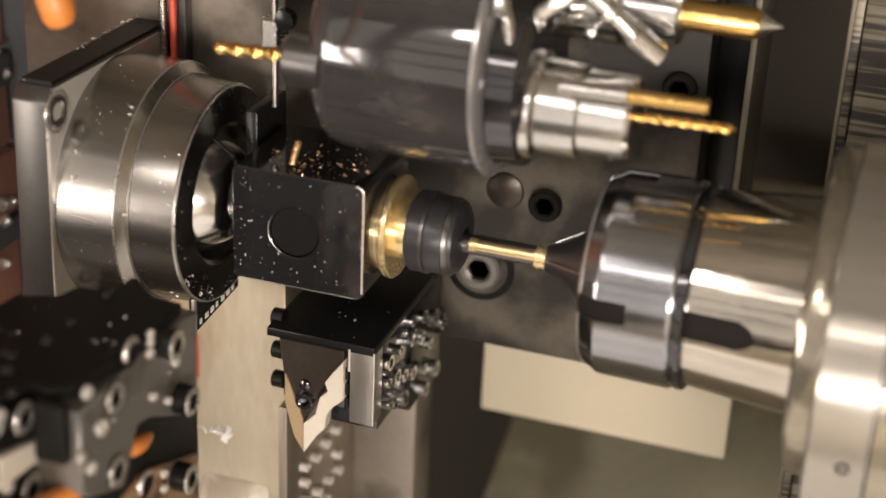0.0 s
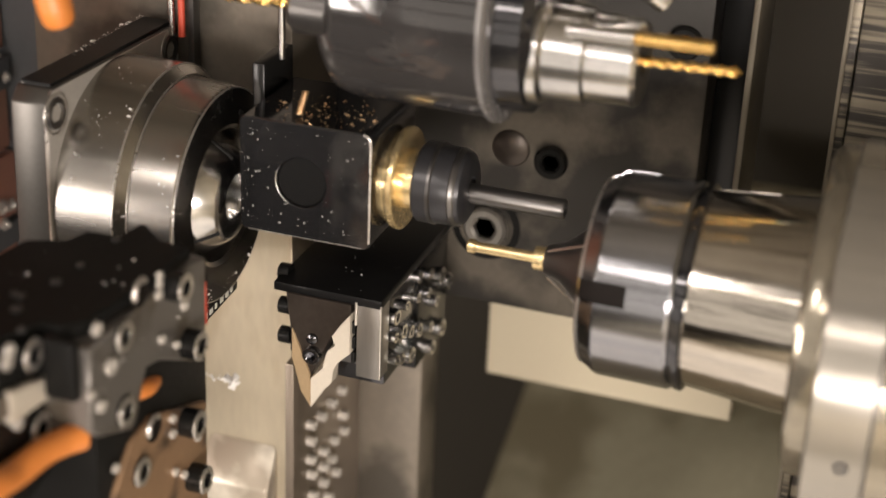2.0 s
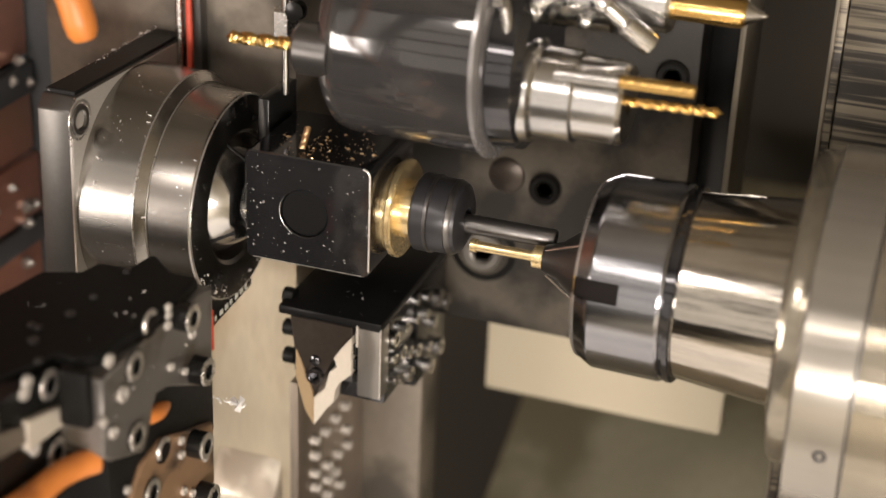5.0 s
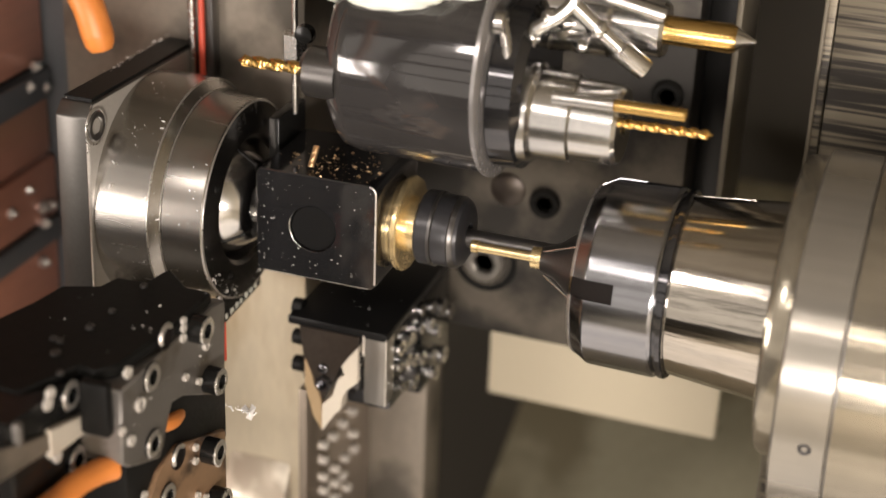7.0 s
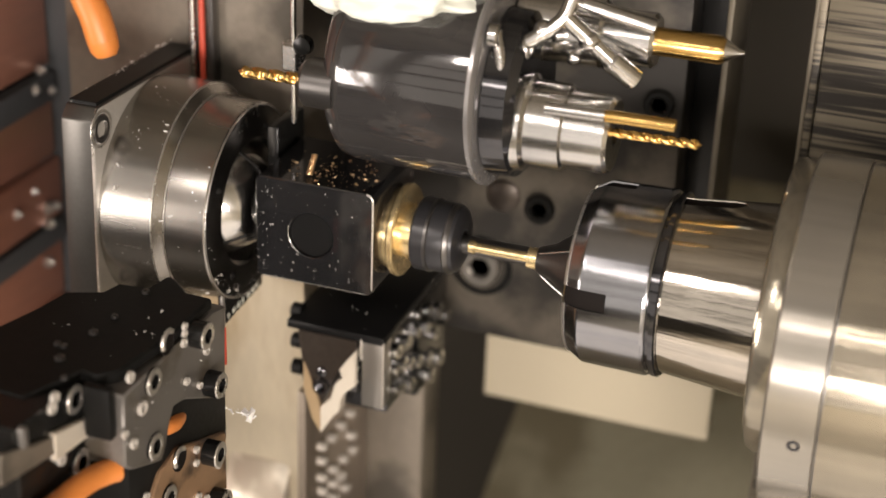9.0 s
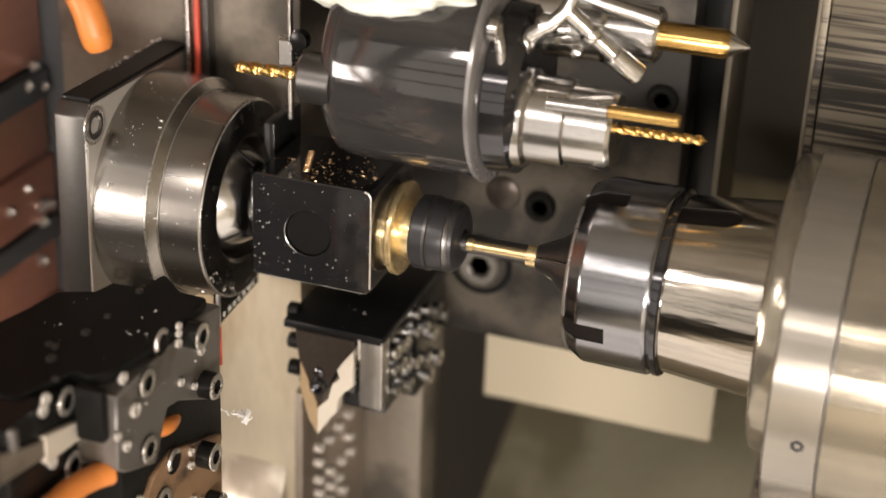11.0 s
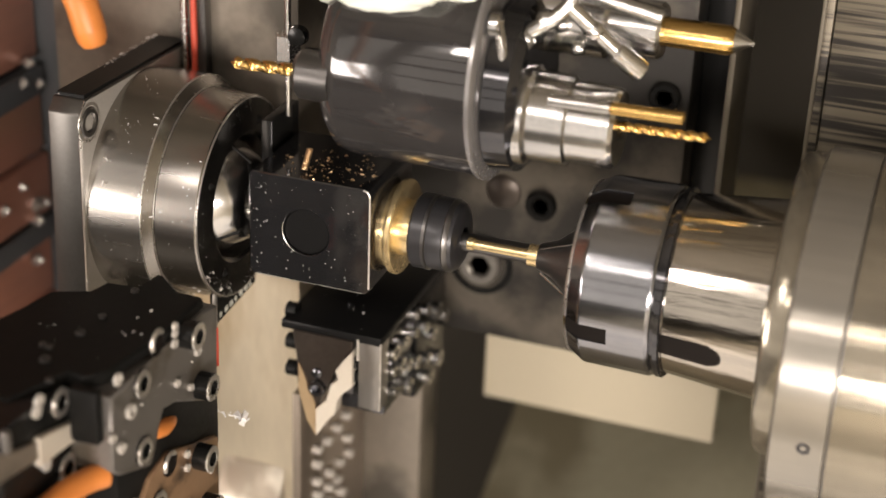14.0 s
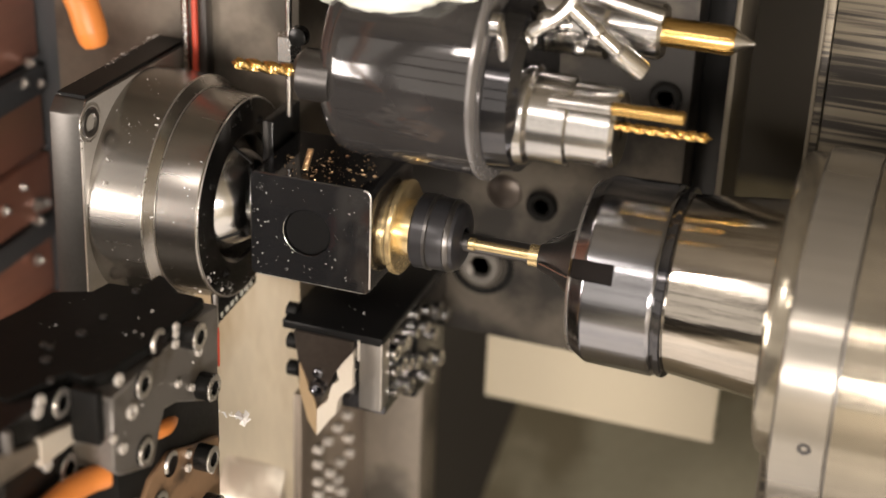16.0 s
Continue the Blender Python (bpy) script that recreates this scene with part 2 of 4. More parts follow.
SPINDLE = material("ground_spindle_steel", (0.56, 0.52, 0.46), 0.12, 1.0, 0.45, 40, 0.8, 340, (0.02, 1, 1))
# dimmer than the milled plate; on the upper post this is painted shade
PANEL = material("dim_oily_grey", (0.215, 0.188, 0.152), 0.42, 0.5, 0.3, 25, 0.05, 400, None, ((0.09, 0.08, 0.065), 0.4, 30))
CHUTE = material("oily_chute_paint", (0.295, 0.275, 0.195), 0.42, 0.0, 0.3, 14, 0.05, 300, None, ((0.16, 0.14, 0.09), 0.5, 18))
DRUM = material("dark_lacquered_drum", (0.030, 0.0285, 0.028), 0.08, 0.0, 0.35, 60, 0.45, 60, spec=1.0)
MATT = material("matt_black_oxide", (0.008, 0.008, 0.0075), 0.5, 0.0, 0.3, 60, 0.10, 700, spec=0.14)
FLANK = material("worn_grey_flank", (0.17, 0.16, 0.147), 0.38, 0.5, 0.25, 50, 0.08, 700, None, ((0.10, 0.085, 0.065), 0.3, 70))
# brown light on the lower near holder, put into its base colour
BROWNLIT = material("oily_brown_lit_steel", (0.34, 0.215, 0.125), 0.36, 0.4, 0.25, 60, 0.08, 700, None, ((0.09, 0.06, 0.04), 0.35, 80))
FLANGE = material("ground_flange_steel", (0.12, 0.115, 0.107), 0.34, 0.85, 0.2, 50, 0.05, 900)
BRIGHT = material("bright_screw_steel", (0.62, 0.595, 0.55), 0.28, 0.85, 0.12, 90, 0.04, 900)
SILVER = material("silvery_screw_steel", (0.58, 0.55, 0.50), 0.30, 0.35, 0.12, 90, 0.04, 900)
RING = material("pale_turned_ring", (0.33, 0.31, 0.27), 0.20, 0.7, 0.3, 40, 0.3, 340, (0.02, 1, 1))
HOUSING = material("turned_housing_steel", (0.31, 0.28, 0.22), 0.16, 0.75, 0.5, 60, 0.7, 260, (0.02, 1, 1))
SATIN = material("satin_dark_steel", (0.036, 0.036, 0.039), 0.30, 0.3, 0.2, 60, 0.04, 900)
NUT = material("dark_polished_nut", (0.35, 0.355, 0.375), 0.17, 1.0, 0.4, 40, 0.35, 300, (0.02, 1, 1))
# near-black that stands for the shade inside slots and counterbores
SLOT = material("slot_shade_black", (0.010, 0.008, 0.007), 0.6, 0.0, 0.3, 200, 0.1, 900, spec=0.1)
MOVERS = []      # things that ride on the tool platen
ROTORS = []      # things that turn with the main spindle


def riding(ob):
    MOVERS.append(ob)
    return ob

# ---- the cabin ----
def cabin():
    def wall(name, *dims, mat=WALL, label="", cat="wall"):
        single(name, ((dims[0] + dims[1]) / 2, (dims[2] + dims[3]) / 2, dims[4]), box(*dims, bevel=0), mat, label, cat, kind="structure", smooth=0)
    wall("floor", -700, 700, -900, 500, -520, -500, label="dark oily sump under the chip tray", cat="floor", mat=DARKWALL)
    wall("ceiling", -700, 700, -900, 500, 700, 720, label="grey painted cabin ceiling", cat="ceiling", mat=CABIN)
    wall("wall_back", -700, 700, 420, 440, -500, 700, label="dark oily back wall of the cabin", mat=DARKWALL)
    wall("door_sill", -700, 700, -900, -880, -500, -240, label="dark sill under the open cabin door", cat="door frame", mat=DARKWALL)
    wall("door_header", -700, 700, -900, -880, 620, 700, label="dark header over the open cabin door", cat="door frame", mat=DARKWALL)
    for k, x in enumerate((-520, 330)):
        wall("door_post", x, x + 60, -900, -884, -240, 620, label="dark post beside the open cabin door", cat="door frame", mat=DARKWALL)
    # unseen bars, added to lay dark streaks into the spindle reflections
    for z0, z1 in ((0.0, 26), (190, 225), (372, 392)):
        wall("reflection_bar", -460, 330, -900, -886, z0, z1, label="dark bar added unseen to streak the reflections", cat="door frame", mat=DARKWALL)
    wall("wall_left", -720, -700, -900, 500, -500, 700, label="grey painted side wall of the cabin", mat=CABIN)
    wall("wall_right", 700, 720, -900, 500, -500, 700, label="beige painted side wall of the cabin", mat=WALL)
    # the tray's unseen front part is added to bounce light onto the spindle
    single("chip_tray", (200, -300, -215), box(-37, 690, -870, 100, -215, -205, 1.0), WALL, "oily beige chip tray, extended unseen to bounce light up", "tray", kind="structure")
    single("chute", (200, 260, -205), prism([(100, -205), (330, -106), (330, -116), (100, -215)], "x", -37, 690, 1.0), CHUTE, "oily beige sloping chute behind the guard", "chute", kind="structure")


cabin()

# ---- the counter spindle: square flange, stepped nose, ring ----
LY, LZ = 0.35, 1.3


def counter_spindle():
    t = thing("counter_spindle", (-95, LY, LZ - 36), "steel counter spindle nose with square bolted flange and chips", "spindle")
    lean = Matrix.Rotation(radians(-1.6), 2)
    pts = [(-33.2, -32.8), (32.0, -32.8), (33.2, -31.6), (33.2, 31.2), (31.6, 32.8), (-30.2, 32.8), (-33.2, 29.4)]
    pts = [tuple(lean @ Vector(q) + Vector((LY, LZ))) for q in pts]
    part("flange", prism(pts, "x", -105.4, -96, 0.5, 2), FLANGE, t, "dark ground steel square flange")
    prof = [(-97, 0), (-97, 32.3), (-80.4, 32.0), (-80.2, 31.7), (-78.0, 29.6), (-77.8, 29.0), (-66.5, 28.3), (-65.9, 27.8), (-65.8, 27.4),
            (-65.8, 18.5), (-66.6, 17.4), (-72, 17), (-72, 0)]
    part("nose", revolve((0, LY, LZ), (1, 0, 0), prof, 128), TURNED, t, smooth=12)
    # edge highlights of the nose, added as thin bright rings
    for x, r, w in ((-80.3, 31.85, 0.22), (-77.85, 29.3, 0.16), (-66.0, 27.85, 0.2)):
        part("edge_line", revolve((0, LY, LZ), (1, 0, 0), [(x - w, r - w), (x - w * 0.5, r + w * 0.6), (x + w * 0.5, r + w * 0.6), (x + w, r - w)], 128, caps=False), BRIGHT, t, "turned edge, its highlight added as a thin bright ring")
    part("back_shaft", revolve((0, LY, LZ), (1, 0, 0), [(-108, 0), (-108, 12), (-104, 12), (-104, 0)], 64), GUN, t)
    part("collet", revolve((0, LY, LZ), (1, 0, 0), [(-72, 16.8), (-70.5, 16.4), (-63.5, 11.5), (-62.5, 10.0), (-62.5, 6.2), (-63.5, 5.6), (-80, 5.6)], 64, caps=False), CHROME, t, "bright conical collet face")
    # black rods draw the shade in the collet slits
    for k in range(3):
        a = radians(214 + 120 * k)
        u = Vector((0, math.cos(a), math.sin(a)))
        bm = rod(Vector((-62.9, LY, LZ)) + u * 10.9, Vector((-70.9, LY, LZ)) + u * 16.5, 0.6, 8)
        part("slit", bm, BLACK, t, "black rod for the shade in a collet slit")
    for a in (61, 150.6, 236, 328):
        y, z = LY + 21.8 * math.cos(radians(a)), LZ + 21.8 * math.sin(radians(a))
        screw(t, (-66.6, y, z), (1, 0, 0), 1.3, 1.1, BLACK, "set_screw")
    for y, z in ((-27.8, 28.4), (30.3, 26.8), (28.5, -25.8), (-28.8, -24.8)):
        part("counterbore", revolve((-95.95, y, z), (1, 0, 0), [(0, 5.4), (0.25, 5.3), (0.25, 4.6), (0, 4.5)], 40, caps=False), BRIGHT, t, "bright rim of a counterbore")
        screw(t, (-98.5, y, z), (1, 0, 0), 4.3, 3.1, GUN, "bolt", "dark socket-head bolt")
    lab = part("rating_plate", prism([(-16, -31.2), (-16, -19), (10, -22), (9.2, -29.4)], "x", -68.6, -66.9, 0.15), BLACK, t, "black plate with white lettering too small to read")
    part("edge_line", box(-67.4, -66.4, -16.9, -15.9, -31.2, -19, 0.1), BRIGHT, lab, "worn edge, its highlight added as a bright strip")
    for k in range(7):
        y = -13.6 + 3.1 * k
        z = -30.0 + 0.06 * (y + 16)
        part("lettering", box(-66.9, -66.75, y, y + (1.8 if k % 3 else 1.1), z, z + 1.5, 0), RAG, lab)
    # thin added plate, the flange top's dark reflection put in as black
    top = [tuple(lean @ Vector(q) + Vector((LY, LZ))) for q in ((-29.6, 32.7), (31.4, 32.7), (31.4, 33.8), (-29.6, 33.8))]
    part("dark_top_plate", prism(top, "x", -104.8, -96.6, 0.1), TOPFACE, t, "thin black plate for the dark reflection on the flange top")
    # added plate; light reflected by the front face is put into its colour
    part("lit_face_plate", prism([(q[0] * 0.985, q[1] * 0.985) for q in pts], "x", -96.2, -95.85, 0.1), FACE, t, "thin pale plate for the light on the flange front")
    # highlights along the worn flange edges, added as bright rods
    part("edge_line", rod((-96.2, LY - 33.9, LZ - 30), (-96.2, LY - 32.2, LZ + 29.6), 0.36, 8), BRIGHT, t, "worn edge, its highlight added as a bright strip")
    part("edge_line", rod((-96.2, LY - 32.2, LZ + 29.6), (-96.2, LY - 29.3, LZ + 33.3), 0.2, 8), STEEL, t, "worn edge, its highlight added as a bright strip")
    return t


counter_spindle()


# ---- the main spindle: nut, collet and taper turn; the headstock stands ----
def pocketed(profile, pockets, n=360):
    """Round body about x; pockets: (x0, x1, middle angle, half angle, depth, rounded end)."""
    xs = []
    for i in range(len(profile) - 1):
        (a, ra), (b, rb) = profile[i], profile[i + 1]
        steps = max(1, int(abs(b - a) / 0.25)) if abs(b - a) > 3 else 1
        for k in range(steps):
            xs.append((a + (b - a) * k / steps, ra + (rb - ra) * k / steps))
    xs.append(profile[-1])

    def radius(i, ang, r):
        x = xs[i][0]
        for x0, x1, mid, half, depth, rnd in pockets:
            da = (math.degrees(ang) - mid + 180) % 360 - 180
            if x0 <= x <= x1:
                w = half
                if rnd:
                    end = min(x1 - x, rnd)
                    w = half * math.sqrt(max(0, 1 - (1 - end / rnd) ** 2))
                if abs(da) <= w:
                    return r - depth
        return r
    return revolve((0, 0, 0), (1, 0, 0), xs, n, radius)


def main_spindle():
    t = thing("main_spindle", (55, 0, 0), "polished steel collet chuck nose with slotted nut, turning", "spindle")
    # angle 0 of revolve() points along u; the slots are set by angles from the front
    _, u, w = frame_of((1, 0, 0))
    front = math.degrees(math.atan2(-w.y, -u.y))
    up = math.degrees(math.atan2(w.z, u.z))
    sign = 1 if ((up - front) % 360) < 180 else -1
    ang = lambda th: front + sign * th
    nut = [(32.4, 0), (32.4, 21.6), (32.7, 22.2), (36.4, 24.4), (37.0, 24.6), (53.6, 24.9), (54.4, 24.4), (54.4, 23.8)]
    part("nut", pocketed(nut, [(31, 44, ang(90 * k), 5.2, 3.0, 0) for k in range(4)]), NUT, t, "polished slotted collet nut")
    rim = [(33.2, 21.0), (32.35, 21.7), (32.25, 22.0), (32.6, 22.45), (33.0, 22.65), (33.2, 21.8)]
    part("nut_rim", pocketed(rim, [(31, 44, ang(90 * k), 5.2, 3.0, 0) for k in range(4)]), BRIGHT, t, "pale bright chamfer of the nut")
    # the core lies just under the surface; its black is the slot shade
    part("nut_core", revolve((0, 0, 0), (1, 0, 0), [(32.8, 0), (32.8, 21.9), (36.8, 24.1), (46, 24.4), (46, 0)], 96), SLOT, t, "near-black core, shade of the nut slots in its colour")
    part("groove", revolve((0, 0, 0), (1, 0, 0), [(54.2, 0), (54.2, 23.4), (55.4, 23.4), (55.6, 24.7), (56.8, 24.7), (57.2, 24.2), (57.2, 0)], 128), DARK, t, "dark ring behind the nut")
    taper = [(57.0, 0), (57.0, 23.2), (84.0, 25.9), (90, 25.9), (90, 0)]
    part("taper", pocketed(taper, [(56, 72.5, ang(180 * k), 7.5, 3.0, 4.5) for k in range(2)]), SPINDLE, t, "polished taper with long rounded slots")
    part("taper_core", revolve((0, 0, 0), (1, 0, 0), [(57, 0), (57, 22.9), (74, 24.5), (74, 0)], 96), SLOT, t, "near-black core, shade of the long slots in its colour")
    cone = [(19.6, 2.6), (19.6, 3.4), (24, 5.0), (31.5, 11.2), (33.4, 12.4), (33.4, 2.6)]
    part("collet", revolve((0, 0, 0), (1, 0, 0), cone, 96, caps=False), GUN, t, "dark conical collet")
    part("nut_face", revolve((0, 0, 0), (1, 0, 0), [(32.3, 21.7), (32.2, 21.0), (32.8, 12.0)], 96, caps=False), BRASS, t, "warm turned front face of the nut")
    for k in range(3):
        a = radians(50 + 120 * k)
        v = Vector((0, math.cos(a), math.sin(a)))
        part("jaw_edge", rod(Vector((20.5, 0, 0)) + v * 4.2, Vector((34, 0, 0)) + v * 12.6, 0.35, 8), CHROME, t, "bright edge of a collet jaw")
    ROTORS.append(t)
    wp = single("workpiece", (0, 0, 0), revolve((0, 0, 0), (1, 0, 0), [(-0.4, 0), (-0.4, 1.2), (0, 1.75), (1.6, 1.75), (1.8, 1.35), (16.6, 1.35), (16.8, 2.9), (19.4, 2.9), (19.4, 2.2), (21, 2.2), (21, 0)], 48),
                BRASS, "thin turned brass pin held in the collet", "workpiece")
    ROTORS.append(wp)


main_spindle()


def headstock():
    t = thing("headstock", (110, 0, -45), "bright steel headstock collar with clamping ring", "headstock")
    part("collar", revolve((0, 0, 0), (1, 0, 0), [(82.6, 23), (82.6, 36.6), (83.2, 37.8), (84.4, 38.4), (88.2, 38.5), (88.4, 24)], 128), HOUSING, t)
    part("clamp_ring", revolve((0, 0, -6), (1, 0, 0), [(88.4, 23), (88.4, 45.4), (89.0, 46), (101, 46), (101.4, 45.6), (101.4, 23)], 128), RING, t, "bright clamping ring")
    part("joint", revolve((0, 0, -6), (1, 0, 0), [(101.3, 20), (101.3, 45.3), (102.0, 45.3), (102.0, 20)], 128), GUN, t, "thin dark joint")
    part("housing", revolve((0, 0, -6), (1, 0, 0), [(101.9, 20), (101.9, 45.8), (135, 46.2), (135, 50), (180, 51), (180, 20)], 128), HOUSING, t)
    part("lower_body", box(87.2, 180, -30, 40, -160, -47, 1.0), RING, t, "pale machined body below the ring")
    n = Vector((0, -45.4, -7.2)).normalized()
    screw(t, Vector((96.5, 0, -6)) + n * 45.6, n, 1.6, 0.7, SATIN, "grub_screw")


headstock()


# ---- the tool platen and its tools ----
def bored_block(x0, x1, z0, z1, y0, y1, r, hole, hr, depth):
    """A block with rounded edges along y and a blind round hole in its front."""
    def outline(k):
        pts = []
        for cx, cz, a0 in ((x1 - r, z1 - r, 0), (x0 + r, z1 - r, 90), (x0 + r, z0 + r, 180), (x1 - r, z0 + r, 270)):
            pts += [(cx + (r - k) * math.cos(radians(a0 + 15 * i)), cz + (r - k) * math.sin(radians(a0 + 15 * i))) for i in range(7)]
        fine = []
        for i, p in enumerate(pts):
            q = pts[(i + 1) % len(pts)]
            n = 12 if math.dist(p, q) > 5 else 1
            fine += [(p[0] + (q[0] - p[0]) * j / n, p[1] + (q[1] - p[1]) * j / n) for j in range(n)]
        return fine
    edge, inner = outline(0), outline(0.35)
    angles = [math.atan2(v - hole[1], u - hole[0]) for u, v in inner]
    circle = lambda q: [(hole[0] + q * math.cos(a), hole[1] + q * math.sin(a)) for a in angles]
    bm = bmesh.new()
    rings = [[bm.verts.new((u, y, v)) for u, v in pts] for pts, y in
             ((edge, y1), (edge, y0 + 0.35), (inner, y0), (circle(hr + 0.2), y0), (circle(hr), y0 + 0.2), (circle(hr), y0 + depth))]
    n = len(edge)
    for p, q in zip(rings, rings[1:]):
        for k in range(n):
            bm.faces.new((p[k], p[(k + 1) % n], q[(k + 1) % n], q[k]))
    bm.faces.new(rings[0])
    bm.faces.new(rings[-1])
    return bm


def tool_block():
    t = riding(thing("tool_block", (-40, 2, -14), "black square tool block dusted with brass chips", "tool block"))
    part("body", bored_block(-57.5, -22.9, -14.2, 16.0, -13.2, 17.5, 1.8, (-41.1, 0.7), 6.6, 1.5), DARK, t)
    part("end_plate", box(-61, -57.6, 2, 20, -15, 24, 0.5), BLACK, t, "black end plate behind the block")
    part("plug", revolve((-41.1, -11.7, 0.7), (0, -1, 0), [(-1, 6.5), (0.5, 6.5), (0.8, 6.2), (0.8, 0)], 64), TOPFACE, t, "round black plug")
    # light on the left bevel of the plug hole, set as a steel arc
    arc = [(-41.1 - 6.75 * math.cos(a), -13.2, 0.7 + 6.75 * math.sin(a)) for a in [radians(-62 + 9 * k) for k in range(10)]]
    part("plug_glint", sweep(arc, 0.13, 6), STEEL, t, "bright arc for the light on the plug's bevel")
    # highlights along the worn block edges, added as bright rods
    part("edge_line", rod((-23.2, -12.95, -12.4), (-23.2, -12.95, 14.0), 0.3, 8), BRIGHT, t, "worn edge, its highlight added as a bright strip")
    part("edge_line", rod((-55.5, -12.95, -13.95), (-25, -12.95, -13.95), 0.22, 8), BRIGHT, t, "worn edge, its highlight added as a bright strip")
    part("edge_line", sweep([(-25.0, -12.95, 15.75), (-24.0, -12.95, 15.4), (-23.4, -12.95, 14.7), (-23.2, -12.95, 13.9)], 0.32, 8), BRIGHT, t, "worn corner, its highlight added as a bright strip")
    part("brass_flange", revolve((-1.0, 4.6, -1.0), (1, 0, 0), [(-22.4, 11.4), (-20.4, 11.4), (-20.4, 12.7), (-20.0, 13.1), (-18.8, 13.1), (-18.4, 12.7), (-18.4, 8), (-18.4, 0)], 96), BRASS, t, "polished brass flange")
    part("sleeve", revolve((-1.0, 4.6, -1.0), (1, 0, 0), [(-18.5, 7.6), (-13, 7.4), (-12.6, 7.2)], 64), BRASS, t, "brass sleeve")
    nut = part("nut", revolve((-2.4, 4.6, -1.0), (1, 0, 0), [(-13.4, 7), (-13.4, 9.6), (-12.8, 10.2), (-9.4, 10.2), (-9.0, 9.9), (-3.2, 9.8), (-1.4, 9.0), (-0.4, 7.0), (-0.4, 3), (-3, 2.6)], 96), SATIN, t, "satin dark grey collet nut")
    part("ridge", revolve((-2.4, 4.6, -1.0), (1, 0, 0), [(-9.6, 9.9), (-9.4, 10.35), (-8.6, 10.35), (-8.3, 9.9)], 96, caps=False), GUN, nut, "polished ridge")
    part("ridge", revolve((-2.4, 4.6, -1.0), (1, 0, 0), [(-4.0, 9.8), (-3.6, 10.0), (-2.6, 9.7), (-2.2, 9.3)], 96, caps=False), GUN, nut, "polished ridge")
    part("boring_bar", revolve((-1.0, 4.6, -2.2), (1, 0, 0), [(-5, 2.5), (21.6, 2.5), (22.2, 2.2), (22.2, 1.7), (-2, 1.7)], 48, caps=False), GUN, t, "grey tubular cutter")
    return t


tool_block()


def drill_head():
    t = riding(thing("drill_head", (-12, 2, 19), "dark drum of a drilling head with bright steel holders", "drill head"))
    cy, cz = 1.0, 49.0
    part("drum", revolve((0, cy, cz), (1, 0, 0), [(-35, 0), (-35, 19), (-33.5, 24), (-31.5, 26.2), (-28, 27.0), (5.6, 27.4), (5.6, 0)], 96), DRUM, t, "dark smooth drum")
    part("end_ring", revolve((0, cy, cz), (1, 0, 0), [(5.4, 0), (5.4, 27.9), (5.7, 28.2), (6.6, 28.2), (6.9, 27.9), (7.6, 24), (7.6, 0)], 96), ENDRING, t, "smooth grey end ring")
    part("neck", revolve((0, cy - 1, cz - 3), (1, 0, 0), [(8.0, 0), (8.0, 22), (14, 21.5), (16, 19), (16, 0)], 96), DARK, t, "dark polished neck")
    part("holder", revolve((0, -6, 41), (1, 0, 0), [(12, 0), (12, 13), (17, 12.6), (18, 11.2), (27, 11.2), (27.6, 10.2), (38, 10.0), (39, 9.2), (39, 3), (36, 3)], 64), CHROME, t, "bright steel drill holder")
    part("holder", revolve((0, 12.7, 60.8), (1, 0, 0), [(8, 0), (8, 9), (30, 9), (31, 7.4), (43, 7.2), (44, 6.4), (44, 0)], 64), CHROME, t, "bright steel drill holder")
    part("rear_holder", revolve((0, -20, 48), (-1, 0, 0), [(30, 0), (30, 6.6), (38.5, 6.4), (40, 5), (40, 0)], 48), GUN, t, "small rear drill holder")
    for at in ((8.2, -16, 66), (8.2, 14, 30)):
        screw(t, at, (1, 0, 0), 3.2, 2.4, CHROME, "bolt")
    return t


drill_head()


def twist(p0, p1, r, turns, n=12, steps=90, tip=1.0):
    """A twist drill: two flutes wound round a core, with a pointed end."""
    p0, p1 = Vector(p0), Vector(p1)
    d, u, w = frame_of(p1 - p0)
    length = (p1 - p0).length
    bm = bmesh.new()
    rings = []
    for i in range(steps + 1):
        s = i / steps
        k = min(1, (1 - s) * length / (tip * r)) if tip else 1
        a0 = turns * 2 * math.pi * s
        ring = []
        for j in range(n):
            a = 2 * math.pi * j / n
            q = r * (0.62 + 0.38 * abs(math.cos(a)) ** 0.6) * max(0.05, k)
            ring.append(bm.verts.new(p0 + d * length * s + (u * math.cos(a + a0) + w * math.sin(a + a0)) * q))
        rings.append(ring)
    for p, q in zip(rings, rings[1:]):
        for j in range(n):
            bm.faces.new((p[j], p[(j + 1) % n], q[(j + 1) % n], q[j]))
    bm.faces.new(rings[0])
    bm.faces.new(rings[-1])
    return bm


